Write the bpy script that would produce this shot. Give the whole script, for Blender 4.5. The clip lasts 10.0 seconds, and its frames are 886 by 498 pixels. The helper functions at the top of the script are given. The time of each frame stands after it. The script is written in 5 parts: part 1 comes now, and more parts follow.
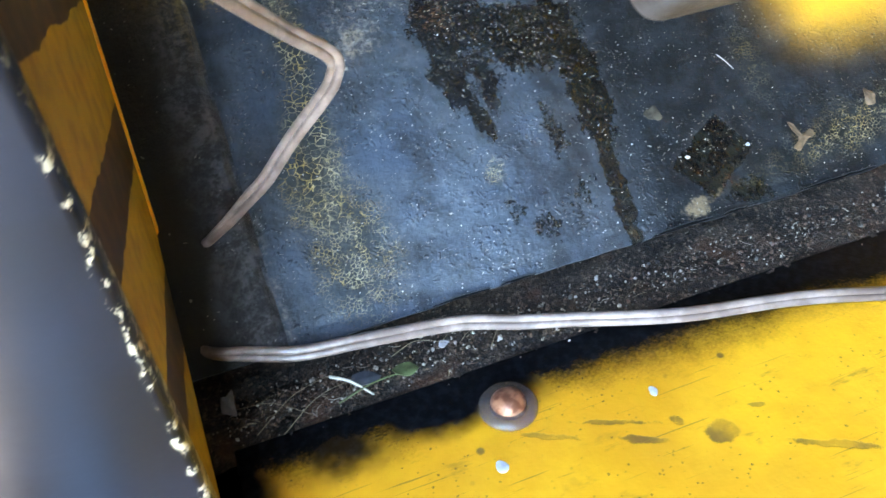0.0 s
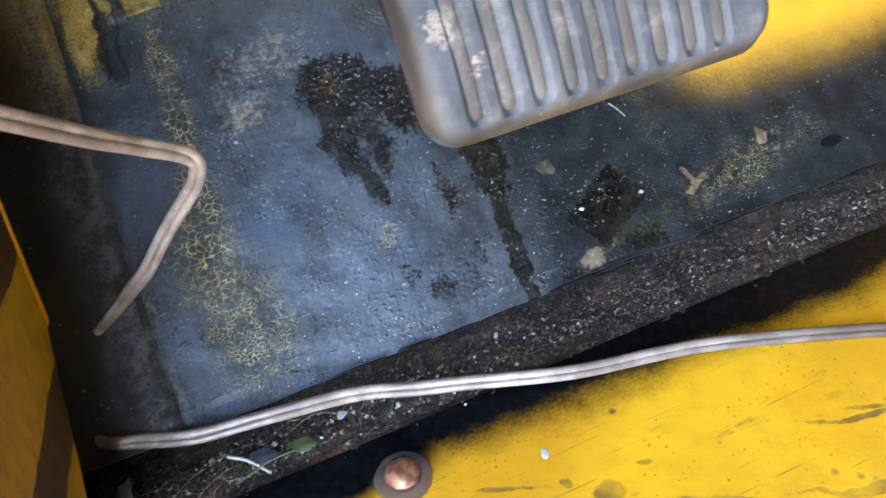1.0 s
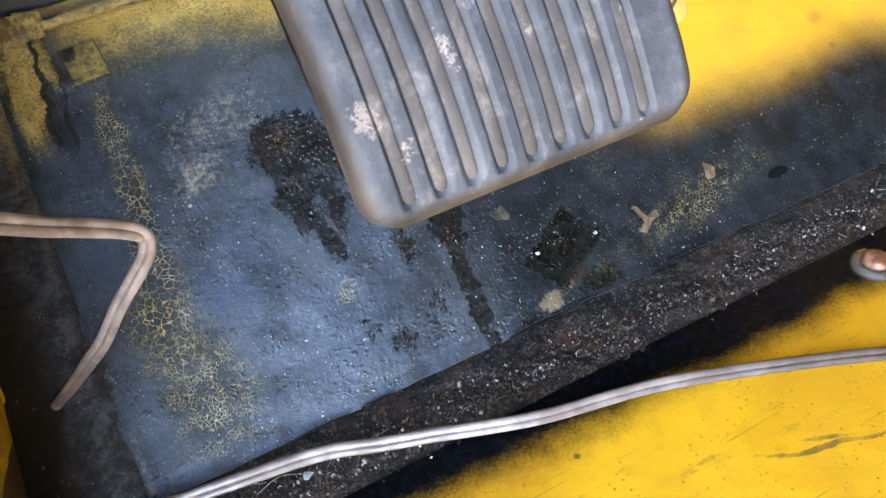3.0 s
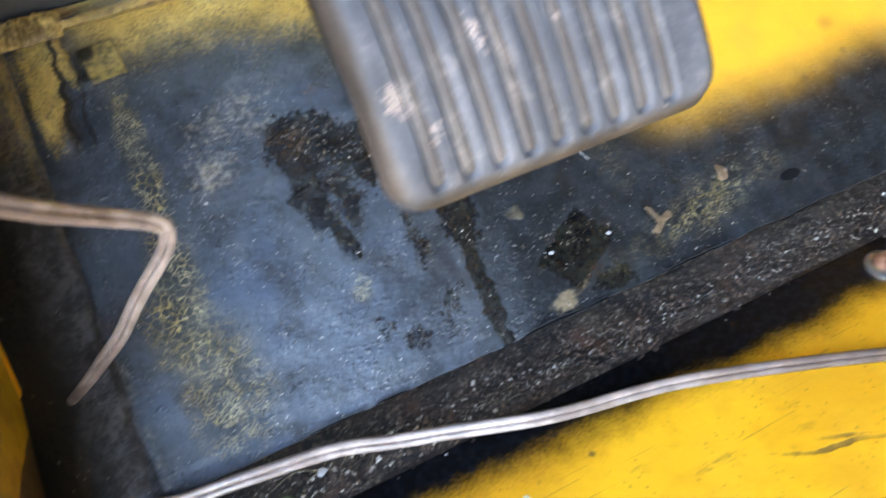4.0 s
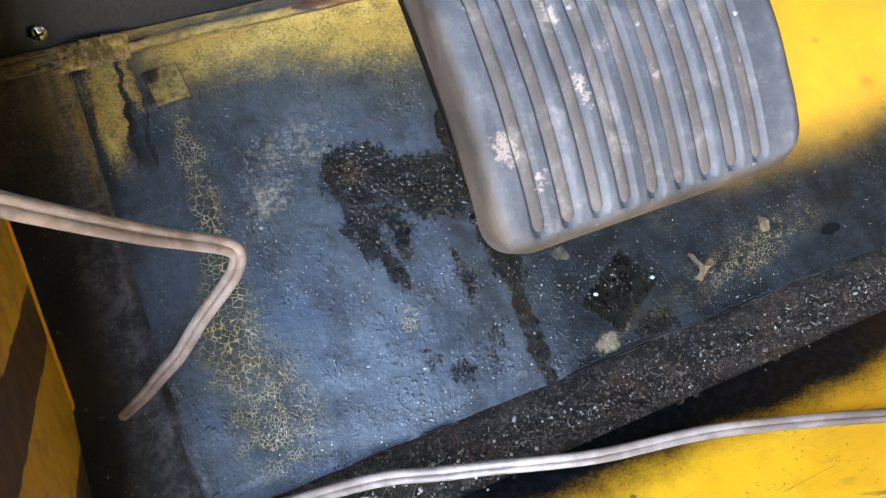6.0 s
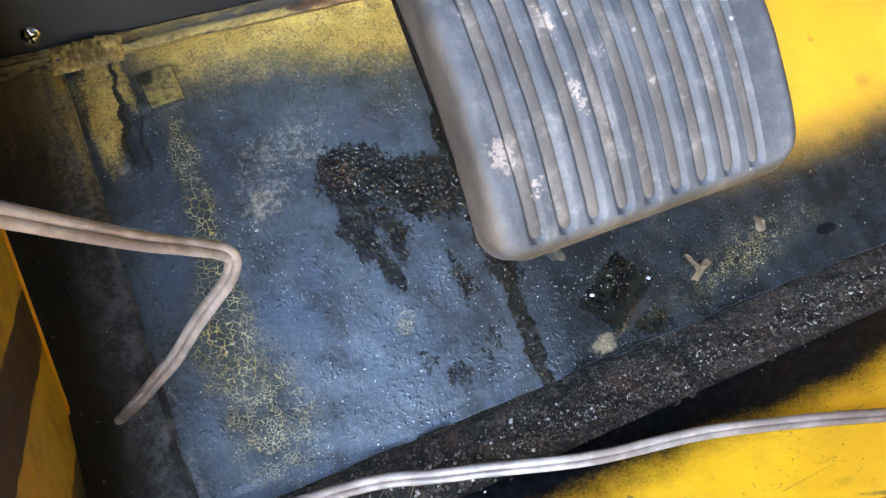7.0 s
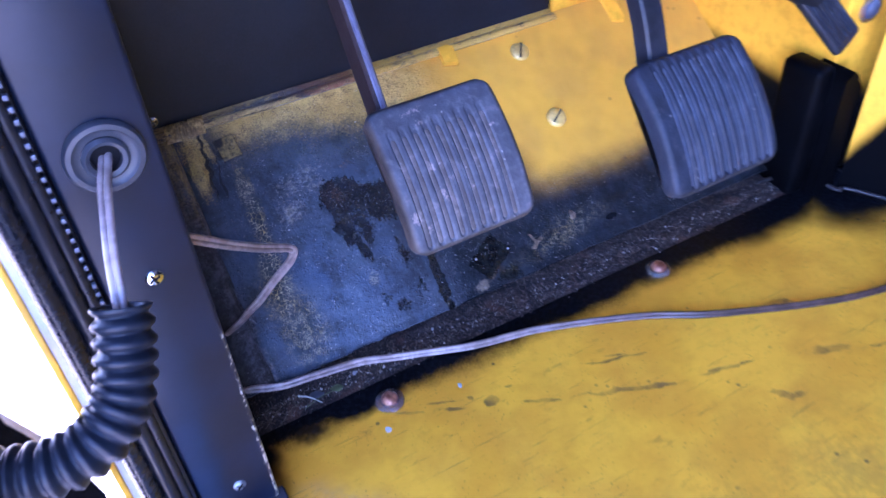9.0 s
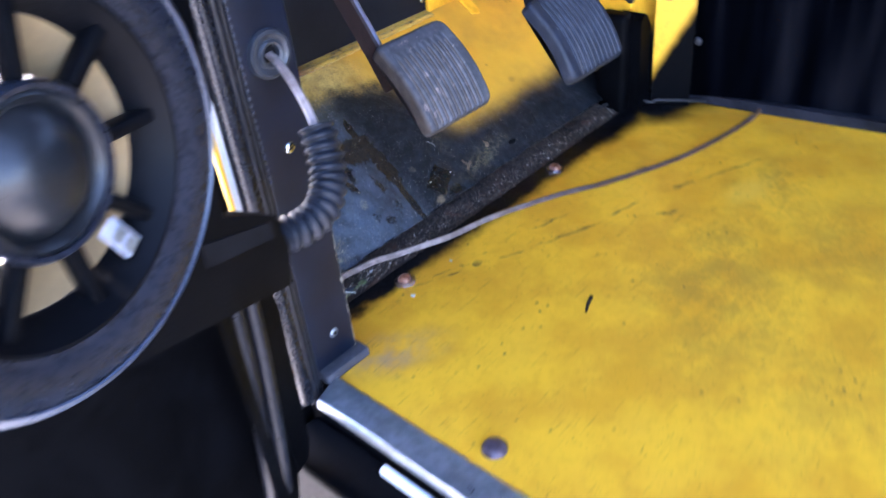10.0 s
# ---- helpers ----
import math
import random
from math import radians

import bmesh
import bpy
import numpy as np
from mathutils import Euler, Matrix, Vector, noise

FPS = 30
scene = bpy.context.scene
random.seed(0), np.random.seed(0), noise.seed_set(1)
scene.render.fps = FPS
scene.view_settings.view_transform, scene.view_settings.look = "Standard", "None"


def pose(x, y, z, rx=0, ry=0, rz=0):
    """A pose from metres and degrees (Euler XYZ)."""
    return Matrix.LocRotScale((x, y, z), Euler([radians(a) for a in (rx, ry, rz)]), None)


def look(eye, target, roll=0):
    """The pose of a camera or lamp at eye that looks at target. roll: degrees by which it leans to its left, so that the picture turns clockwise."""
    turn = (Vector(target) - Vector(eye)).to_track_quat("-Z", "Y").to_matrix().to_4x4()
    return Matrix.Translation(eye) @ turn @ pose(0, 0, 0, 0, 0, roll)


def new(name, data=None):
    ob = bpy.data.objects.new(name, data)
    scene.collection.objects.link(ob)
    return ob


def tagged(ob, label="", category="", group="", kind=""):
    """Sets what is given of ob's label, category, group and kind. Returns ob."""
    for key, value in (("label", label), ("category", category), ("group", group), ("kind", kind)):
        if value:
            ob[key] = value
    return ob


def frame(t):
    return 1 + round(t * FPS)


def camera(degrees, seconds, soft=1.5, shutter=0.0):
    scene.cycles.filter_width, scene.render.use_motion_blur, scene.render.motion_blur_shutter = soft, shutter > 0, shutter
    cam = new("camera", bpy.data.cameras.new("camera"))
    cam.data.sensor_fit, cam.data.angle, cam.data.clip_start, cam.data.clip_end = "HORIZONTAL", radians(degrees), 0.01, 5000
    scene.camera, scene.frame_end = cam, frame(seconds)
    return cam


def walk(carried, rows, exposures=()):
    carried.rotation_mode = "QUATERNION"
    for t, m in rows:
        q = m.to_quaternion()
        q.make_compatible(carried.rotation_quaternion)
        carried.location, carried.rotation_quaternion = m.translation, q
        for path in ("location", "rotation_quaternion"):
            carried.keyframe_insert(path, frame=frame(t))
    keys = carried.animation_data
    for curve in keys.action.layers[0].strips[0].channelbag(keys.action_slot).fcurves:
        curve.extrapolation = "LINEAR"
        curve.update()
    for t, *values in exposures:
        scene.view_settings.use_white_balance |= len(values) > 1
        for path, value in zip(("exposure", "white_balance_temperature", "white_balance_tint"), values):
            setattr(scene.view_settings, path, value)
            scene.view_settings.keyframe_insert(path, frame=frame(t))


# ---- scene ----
# the camera and its walk
cam = camera(58.64, 10.0, soft=1.5, shutter=0.5)
PATH = [
    (0, (0.02728, -0.17410, 0.19888), (0.47473, 1.28948, -1.08866), -5.544),
    (0.5, (0.04398, -0.17205, 0.21122), (0.48214, 1.25859, -1.11592), -6.882),
    (1, (0.06359, -0.17453, 0.21599), (0.54354, 1.27351, -1.07739), -8.012),
    (1.5, (0.06824, -0.17337, 0.21878), (0.58519, 1.26290, -1.07346), -8.251),
    (2, (0.06990, -0.17253, 0.22288), (0.62899, 1.27108, -1.04339), -8.526),
    (2.5, (0.07185, -0.17399, 0.22312), (0.62460, 1.27977, -1.03429), -9.051),
    (2.7, (0.07187, -0.17376, 0.22324), (0.62941, 1.28005, -1.03199), -9.256),
    (3.8, (0.07481, -0.17301, 0.22663), (0.62639, 1.28503, -1.02632), -9.633),
    (4, (0.06606, -0.17503, 0.22096), (0.63108, 1.30046, -1.00528), -9.096),
    (4.5, (0.03615, -0.17210, 0.21141), (0.56085, 1.30934, -1.02552), -7.209),
    (5, (0.04448, -0.17000, 0.22512), (0.59088, 1.32751, -0.98273), -6.273),
    (5.5, (0.04900, -0.16897, 0.22574), (0.62893, 1.34222, -0.94899), -6.102),
    (5.7, (0.04938, -0.17014, 0.22773), (0.62946, 1.34623, -0.94022), -6.068),
    (6.8, (0.05148, -0.16911, 0.22620), (0.64342, 1.34360, -0.94055), -5.970),
    (7, (0.05072, -0.16868, 0.22869), (0.63987, 1.33872, -0.94632), -6.046),
    (7.5, (0.03438, -0.18275, 0.25101), (0.58759, 1.29102, -0.98266), -5.659),
    (7.7, (0.01987, -0.21749, 0.28458), (0.56298, 1.23089, -0.98319), -5.014),
    (8, (0.02153, -0.25233, 0.33126), (0.56950, 1.16221, -0.97213), -4.559),
    (8.2, (0.01233, -0.26836, 0.34770), (0.57351, 1.13340, -0.96385), -4.595),
    (8.5, (0.00581, -0.29311, 0.36950), (0.60016, 1.09851, -0.93823), -4.607),
    (9, (-0.01776, -0.33609, 0.39386), (0.65983, 1.03458, -0.89538), -4.632),
    (9.2, (-0.04169, -0.36190, 0.40015), (0.70815, 1.00160, -0.85627), -4.548),
    (9.5, (-0.11322, -0.40224, 0.40553), (0.79883, 0.92084, -0.78511), -4.056),
    (9.7, (-0.16769, -0.42304, 0.40217), (0.85059, 0.84684, -0.75994), -4.262),
    (10, (-0.25903, -0.43637, 0.39859), (0.88654, 0.74244, -0.74074), -6.659),
]
EXPOSURES = [(0.0, 5.40, 6750, 9), (0.5, 5.22, 7100, 12), (2.5, 5.17, 7400, 18), (4.5, 5.30, 7400, 16), (5.0, 5.28, 7400, 18), (7.0, 5.27, 7100, 15), (7.5, 5.38, 6500, 17), (8.0, 5.06, 5500, 24), (8.5, 4.78, 5080, 50), (9.0, 4.50, 4850, 50), (9.5, 4.55, 5100, 42), (10.0, 4.45, 5700, 28)]
walk(cam, [(t, look(eye, target, roll)) for t, eye, target, roll in PATH], EXPOSURES)
# world and sun
SUN_TO = Vector((0.15, 0.85, 0.55)).normalized()
world = bpy.data.worlds.new("world")
scene.world = world
world.use_nodes = True
wn = world.node_tree.nodes
sky = wn.new("ShaderNodeTexSky")
sky.sky_type = "NISHITA"
sky.sun_disc = False
sky.sun_elevation = math.asin(SUN_TO.z)
sky.sun_rotation = math.atan2(SUN_TO.x, SUN_TO.y)
wn["Background"].inputs["Strength"].default_value = 0.15
world.node_tree.links.new(sky.outputs[0], wn["Background"].inputs["Color"])
sun = new("sun", bpy.data.lights.new("sun", "SUN"))
sun.data.energy, sun.data.angle, sun.data.color = 4.0, radians(0.5), (1.0, 0.95, 0.88)
sun.matrix_world = look(SUN_TO * 20, (0, 0, 0))


# ---- material helpers ----
class Mat:
    """A node material with short calls for its nodes."""

    def __init__(self, name):
        self.m = bpy.data.materials.new(name)
        self.m.use_nodes = True
        self.t = self.m.node_tree
        self.b = self.t.nodes["Principled BSDF"]
        self.co = self.node("ShaderNodeTexCoord").outputs["Object"]

    def node(self, kind):
        return self.t.nodes.new(kind)

    def put(self, socket, value):
        if isinstance(value, bpy.types.NodeSocket):
            self.t.links.new(value, socket)
        elif isinstance(value, tuple) and len(value) == 3 and socket.type == "RGBA":
            socket.default_value = (*value, 1)
        else:
            socket.default_value = value

    def vec(self, scale=(1, 1, 1), loc=(0, 0, 0), rot=0.0, of=None):
        n = self.node("ShaderNodeMapping")
        self.put(n.inputs["Vector"], of or self.co)
        n.inputs["Scale"].default_value = scale
        n.inputs["Location"].default_value = loc
        n.inputs["Rotation"].default_value = (0, 0, rot)
        return n.outputs[0]

    def noise(self, scale, detail=4.0, rough=0.55, of=None, warp=0.0):
        n = self.node("ShaderNodeTexNoise")
        self.put(n.inputs["Vector"], of or self.co)
        n.inputs["Scale"].default_value, n.inputs["Detail"].default_value = scale, detail
        n.inputs["Roughness"].default_value, n.inputs["Distortion"].default_value = rough, warp
        return n.outputs["Fac"]

    def shifted(self, amount, scale):
        """Object coordinates pushed about by noise."""
        n = self.node("ShaderNodeTexNoise")
        self.put(n.inputs["Vector"], self.co)
        n.inputs["Scale"].default_value, n.inputs["Detail"].default_value = scale, 3.0
        s = self.node("ShaderNodeVectorMath")
        s.operation = "MULTIPLY_ADD"
        self.put(s.inputs[0], n.outputs["Color"])
        s.inputs[1].default_value = (2 * amount, 2 * amount, 0)
        s.inputs[2].default_value = (-amount, -amount, 0)
        a = self.node("ShaderNodeVectorMath")
        a.operation = "ADD"
        self.put(a.inputs[0], self.co)
        self.put(a.inputs[1], s.outputs[0])
        return a.outputs[0]

    def cells(self, scale, feature="F1", of=None, out="Distance"):
        n = self.node("ShaderNodeTexVoronoi")
        n.feature = feature
        self.put(n.inputs["Vector"], of or self.co)
        n.inputs["Scale"].default_value = scale
        return n.outputs[out]

    def math(self, op, a, b=0.0):
        n = self.node("ShaderNodeMath")
        n.operation = op
        self.put(n.inputs[0], a)
        self.put(n.inputs[1], b)
        return n.outputs[0]

    def mul(self, a, b):
        return self.math("MULTIPLY", a, b)

    def add(self, a, b):
        return self.math("ADD", a, b)

    def most(self, *values):
        v = values[0]
        for w in values[1:]:
            v = self.math("MAXIMUM", v, w)
        return v

    def step(self, value, lo, hi):
        """0 at lo, 1 at hi, smooth between."""
        n = self.node("ShaderNodeMapRange")
        n.interpolation_type = "SMOOTHSTEP"
        flip = lo > hi
        self.put(n.inputs["Value"], value)
        n.inputs["From Min"].default_value, n.inputs["From Max"].default_value = min(lo, hi), max(lo, hi)
        n.inputs["To Min"].default_value, n.inputs["To Max"].default_value = (1, 0) if flip else (0, 1)
        return n.outputs[0]

    def axis(self, i, of=None):
        n = self.node("ShaderNodeSeparateXYZ")
        self.put(n.inputs[0], of or self.co)
        return n.outputs[i]

    def blob(self, x, y, rx, ry, rot=0.0, soft=0.35, of=None):
        """A soft ellipse in the object's own x and y."""
        n = self.node("ShaderNodeMapping")
        n.vector_type = "TEXTURE"
        self.put(n.inputs["Vector"], of or self.co)
        n.inputs["Location"].default_value = (x, y, 0)
        n.inputs["Rotation"].default_value = (0, 0, radians(rot))
        n.inputs["Scale"].default_value = (rx, ry, 100)
        d = self.node("ShaderNodeVectorMath")
        d.operation = "LENGTH"
        self.put(d.inputs[0], n.outputs[0])
        return self.step(d.outputs["Value"], 1 + soft, 1 - soft)

    def square(self, x, y, rx, ry, rot=0.0, soft=0.1, of=None):
        """A soft-edged rectangle in the object's own x and y."""
        n = self.node("ShaderNodeMapping")
        n.vector_type = "TEXTURE"
        self.put(n.inputs["Vector"], of or self.co)
        n.inputs["Location"].default_value = (x, y, 0)
        n.inputs["Rotation"].default_value = (0, 0, radians(rot))
        n.inputs["Scale"].default_value = (rx, ry, 100)
        a, b = self.math("ABSOLUTE", self.axis(0, n.outputs[0])), self.math("ABSOLUTE", self.axis(1, n.outputs[0]))
        return self.step(self.math("MAXIMUM", a, b), 1 + soft, 1 - soft)

    def ragged(self, field, grain, amount=1.2, lo=0.48, hi=0.60):
        """A field with a broken, speckled edge."""
        return self.step(self.add(field, self.mul(self.math("SUBTRACT", grain, 0.5), amount)), lo, hi)

    def streak(self, x0, y0, x1, y1, w, soft=0.4, of=None):
        return self.blob((x0 + x1) / 2, (y0 + y1) / 2, math.hypot(x1 - x0, y1 - y0) / 2, w, math.degrees(math.atan2(y1 - y0, x1 - x0)), soft, of)

    def mix(self, f, a, b):
        n = self.node("ShaderNodeMix")
        n.data_type = "RGBA"
        self.put(n.inputs["Factor"], f)
        self.put(n.inputs["A"], a)
        self.put(n.inputs["B"], b)
        return n.outputs["Result"]

    def lerp(self, f, a, b):
        n = self.node("ShaderNodeMix")
        self.put(n.inputs["Factor"], f)
        self.put(n.inputs["A"], a)
        self.put(n.inputs["B"], b)
        return n.outputs["Result"]

    def done(self, base, rough=0.5, metal=0.0, bump=None, height=0.0005, strength=0.6, coat=0.0, spec=0.5):
        self.put(self.b.inputs["Base Color"], base)
        self.put(self.b.inputs["Roughness"], rough)
        self.put(self.b.inputs["Metallic"], metal)
        self.put(self.b.inputs["Coat Weight"], coat)
        self.b.inputs["Coat Roughness"].default_value = 0.15
        self.put(self.b.inputs["Specular IOR Level"], spec)
        if bump is not None:
            n = self.node("ShaderNodeBump")
            n.inputs["Strength"].default_value, n.inputs["Distance"].default_value = strength, height
            self.put(n.inputs["Height"], bump)
            self.put(self.b.inputs["Normal"], n.outputs[0])
        return self.m


YELLOW, YELLOW_DEEP, BLACK = (0.86, 0.43, 0.018), (0.62, 0.275, 0.009), (0.0018, 0.0020, 0.0025)


def plain(name, color, rough=0.5, metal=0.0, grain=250.0, vary=0.35, height=0.0003, coat=0.0, spec=0.5):
    """Paint, rubber or metal with fine grain and a broader change of tone."""
    m = Mat(name)
    broad, fine = m.noise(22, 5), m.noise(grain, 4)
    dark = tuple(c * (1 - vary) for c in color)
    light = tuple(min(1, c * (1 + vary)) for c in color)
    c = m.mix(m.step(m.add(m.mul(broad, 0.6), m.mul(fine, 0.4)), 0.35, 0.65), dark, light)
    return m.done(c, m.lerp(fine, max(0.05, rough - 0.12), min(1, rough + 0.15)), metal, fine, height, 0.5, coat, spec)


def yellow_floor():
    m = Mat("yellow_floor_paint")
    w = m.shifted(0.006, 60)
    wide, t = m.shifted(0.03, 14), m.shifted(0.0012, 240)
    c = m.mix(m.step(m.noise(11, 5, 0.6), 0.38, 0.64), YELLOW, (0.68, 0.305, 0.013))
    c = m.mix(m.mul(m.step(m.noise(120, 5), 0.45, 0.75), 0.35), c, YELLOW_DEEP)
    # dull trodden patches
    dull = m.most(m.mul(m.blob(0.23, -0.24, 0.10, 0.055, 20, 0.8, wide), 0.75), m.mul(m.blob(0.33, -0.30, 0.07, 0.06, 0, 0.8, wide), 0.6), m.mul(m.blob(0.39, -0.215, 0.05, 0.03, 0, 0.7, wide), 0.8), m.mul(m.blob(0.17, -0.33, 0.06, 0.06, 0, 0.9, wide), 0.5))
    dull = m.mul(dull, m.step(m.add(m.mul(m.noise(30, 5, 0.6), 0.6), m.mul(m.noise(210, 5, 0.7), 0.4)), 0.40, 0.60))
    c = m.mix(m.mul(dull, 0.75), c, (0.34, 0.185, 0.024))
    c = m.mix(m.mul(m.blob(0.372, -0.197, 0.024, 0.014, -10, 0.5, w), 0.85), c, (0.86, 0.46, 0.035))
    # scuffs and worn streaks down to the primer
    marks = [m.streak(0.102, -0.0417, 0.129, -0.0535, 0.0010, 0.6, t), m.streak(0.086, -0.039, 0.1035, -0.0492, 0.0013, 0.6, t), m.streak(0.113, -0.0525, 0.128, -0.0607, 0.0017, 0.6, t), m.blob(0.1327, -0.0545, 0.0016, 0.0032, 30, 0.5, t), m.blob(0.1428, -0.0628, 0.0058, 0.0046, 20, 0.35, t), m.streak(0.157, -0.073, 0.183, -0.087, 0.0017, 0.6, t), m.blob(0.158, -0.0587, 0.0034, 0.0012, -25, 0.6, t), m.streak(0.222, -0.070, 0.242, -0.0785, 0.0012, 0.7, t),
             m.streak(0.185, -0.087, 0.258, -0.115, 0.0024, 0.5, w), m.streak(0.262, -0.114, 0.305, -0.126, 0.0016, 0.6, w), m.streak(0.205, -0.067, 0.252, -0.084, 0.0015, 0.6, w),
             m.blob(0.35, -0.143, 0.018, 0.0045, -14, 0.6, w), m.blob(0.356, -0.096, 0.012, 0.003, -25, 0.6, w), 
             m.streak(0.36, -0.15, 0.44, -0.185, 0.002, 0.7, w), m.blob(0.30, -0.155, 0.014, 0.003, -30, 0.7, w)]
    mark = m.ragged(m.most(*marks), m.noise(190, 6, 0.75), 1.9, 0.55, 0.95)
    c = m.mix(m.mul(mark, m.lerp(m.step(m.noise(70, 3), 0.35, 0.65), 0.35, 0.85)), c, (0.13, 0.068, 0.022))
    scratch = m.step(m.noise(26, 5, 0.6, m.vec((1.2, 18, 1), rot=radians(24))), 0.66, 0.74)
    c = m.mix(m.mul(scratch, 0.6), c, (0.20, 0.10, 0.02))
    rub = m.mul(m.step(m.noise(34, 5, 0.7, m.vec((1, 3.2, 1), rot=radians(22))), 0.60, 0.70), m.step(m.noise(7, 2), 0.46, 0.60))
    c = m.mix(m.mul(rub, 0.5), c, (0.24, 0.125, 0.02))
    pits = m.mul(m.step(m.cells(95), 0.16, 0.09), m.step(m.noise(18, 2), 0.52, 0.66))
    c = m.mix(m.mul(pits, 0.8), c, (0.08, 0.05, 0.03))
    # hairline scratches and fine dirt
    hair = m.most(m.step(m.noise(30, 3, 0.5, m.vec((0.7, 34, 1), rot=radians(21))), 0.655, 0.70), m.step(m.noise(34, 3, 0.5, m.vec((0.8, 40, 1), rot=radians(-48))), 0.68, 0.72))
    c = m.mix(m.mul(m.mul(hair, m.step(m.noise(20, 3), 0.36, 0.54)), 0.8), c, (0.26, 0.14, 0.025))
    dots = m.mul(m.step(m.cells(380, "F1", t), 0.19, 0.07), m.step(m.noise(24, 4, 0.65), 0.42, 0.60))
    c = m.mix(m.mul(dots, 0.85), c, (0.11, 0.062, 0.018))
    # scraped metal by the foot of the post
    bare = m.mul(m.blob(0.016, -0.084, 0.034, 0.016, -30, 0.9, wide), m.step(m.noise(45, 6, 0.7), 0.36, 0.66))
    c = m.mix(m.mul(bare, 0.6), c, (0.34, 0.25, 0.18))
    # black overspray along the front edge
    y = m.axis(1, m.shifted(0.010, 24))
    rise = m.mul(m.math("MINIMUM", m.math("MAXIMUM", m.math("SUBTRACT", m.axis(0), 0.10), 0.0), 0.14), 0.065)
    front = m.step(m.add(m.add(y, rise), m.add(m.mul(m.noise(130, 5, 0.65), 0.008), m.mul(m.noise(800, 4, 0.8), 0.012))), -0.026, -0.008)
    left = m.most(m.mul(m.blob(0.0355, -0.0200, 0.016, 0.0105, -10, 0.6, m.shifted(0.010, 60)), 0.98), m.blob(0.004, -0.02, 0.010, 0.03, 0, 0.6, w))
    right = m.most(m.blob(0.425, -0.008, 0.115, 0.036, -8, 0.4, wide), m.blob(0.500, -0.030, 0.048, 0.060, 10, 0.4, wide))
    edge = m.blob(0.074, -0.0165, 0.034, 0.0150, -6, 0.30, w)
    spray = m.math("MINIMUM", m.most(front, left, right, edge), 1.0)
    c = m.mix(spray, c, m.mix(m.step(m.noise(300, 4), 0.4, 0.7), BLACK, (0.0065, 0.0075, 0.0095)))
    r = m.lerp(m.step(m.noise(40, 5), 0.3, 0.7), 0.28, 0.5)
    return m.done(c, r, 0, m.add(m.mul(m.noise(14, 3), 3.0), m.add(m.noise(350, 4), m.mul(mark, -0.6))), 0.0004, 0.5, 0.0, m.lerp(spray, 0.42, 0.06))


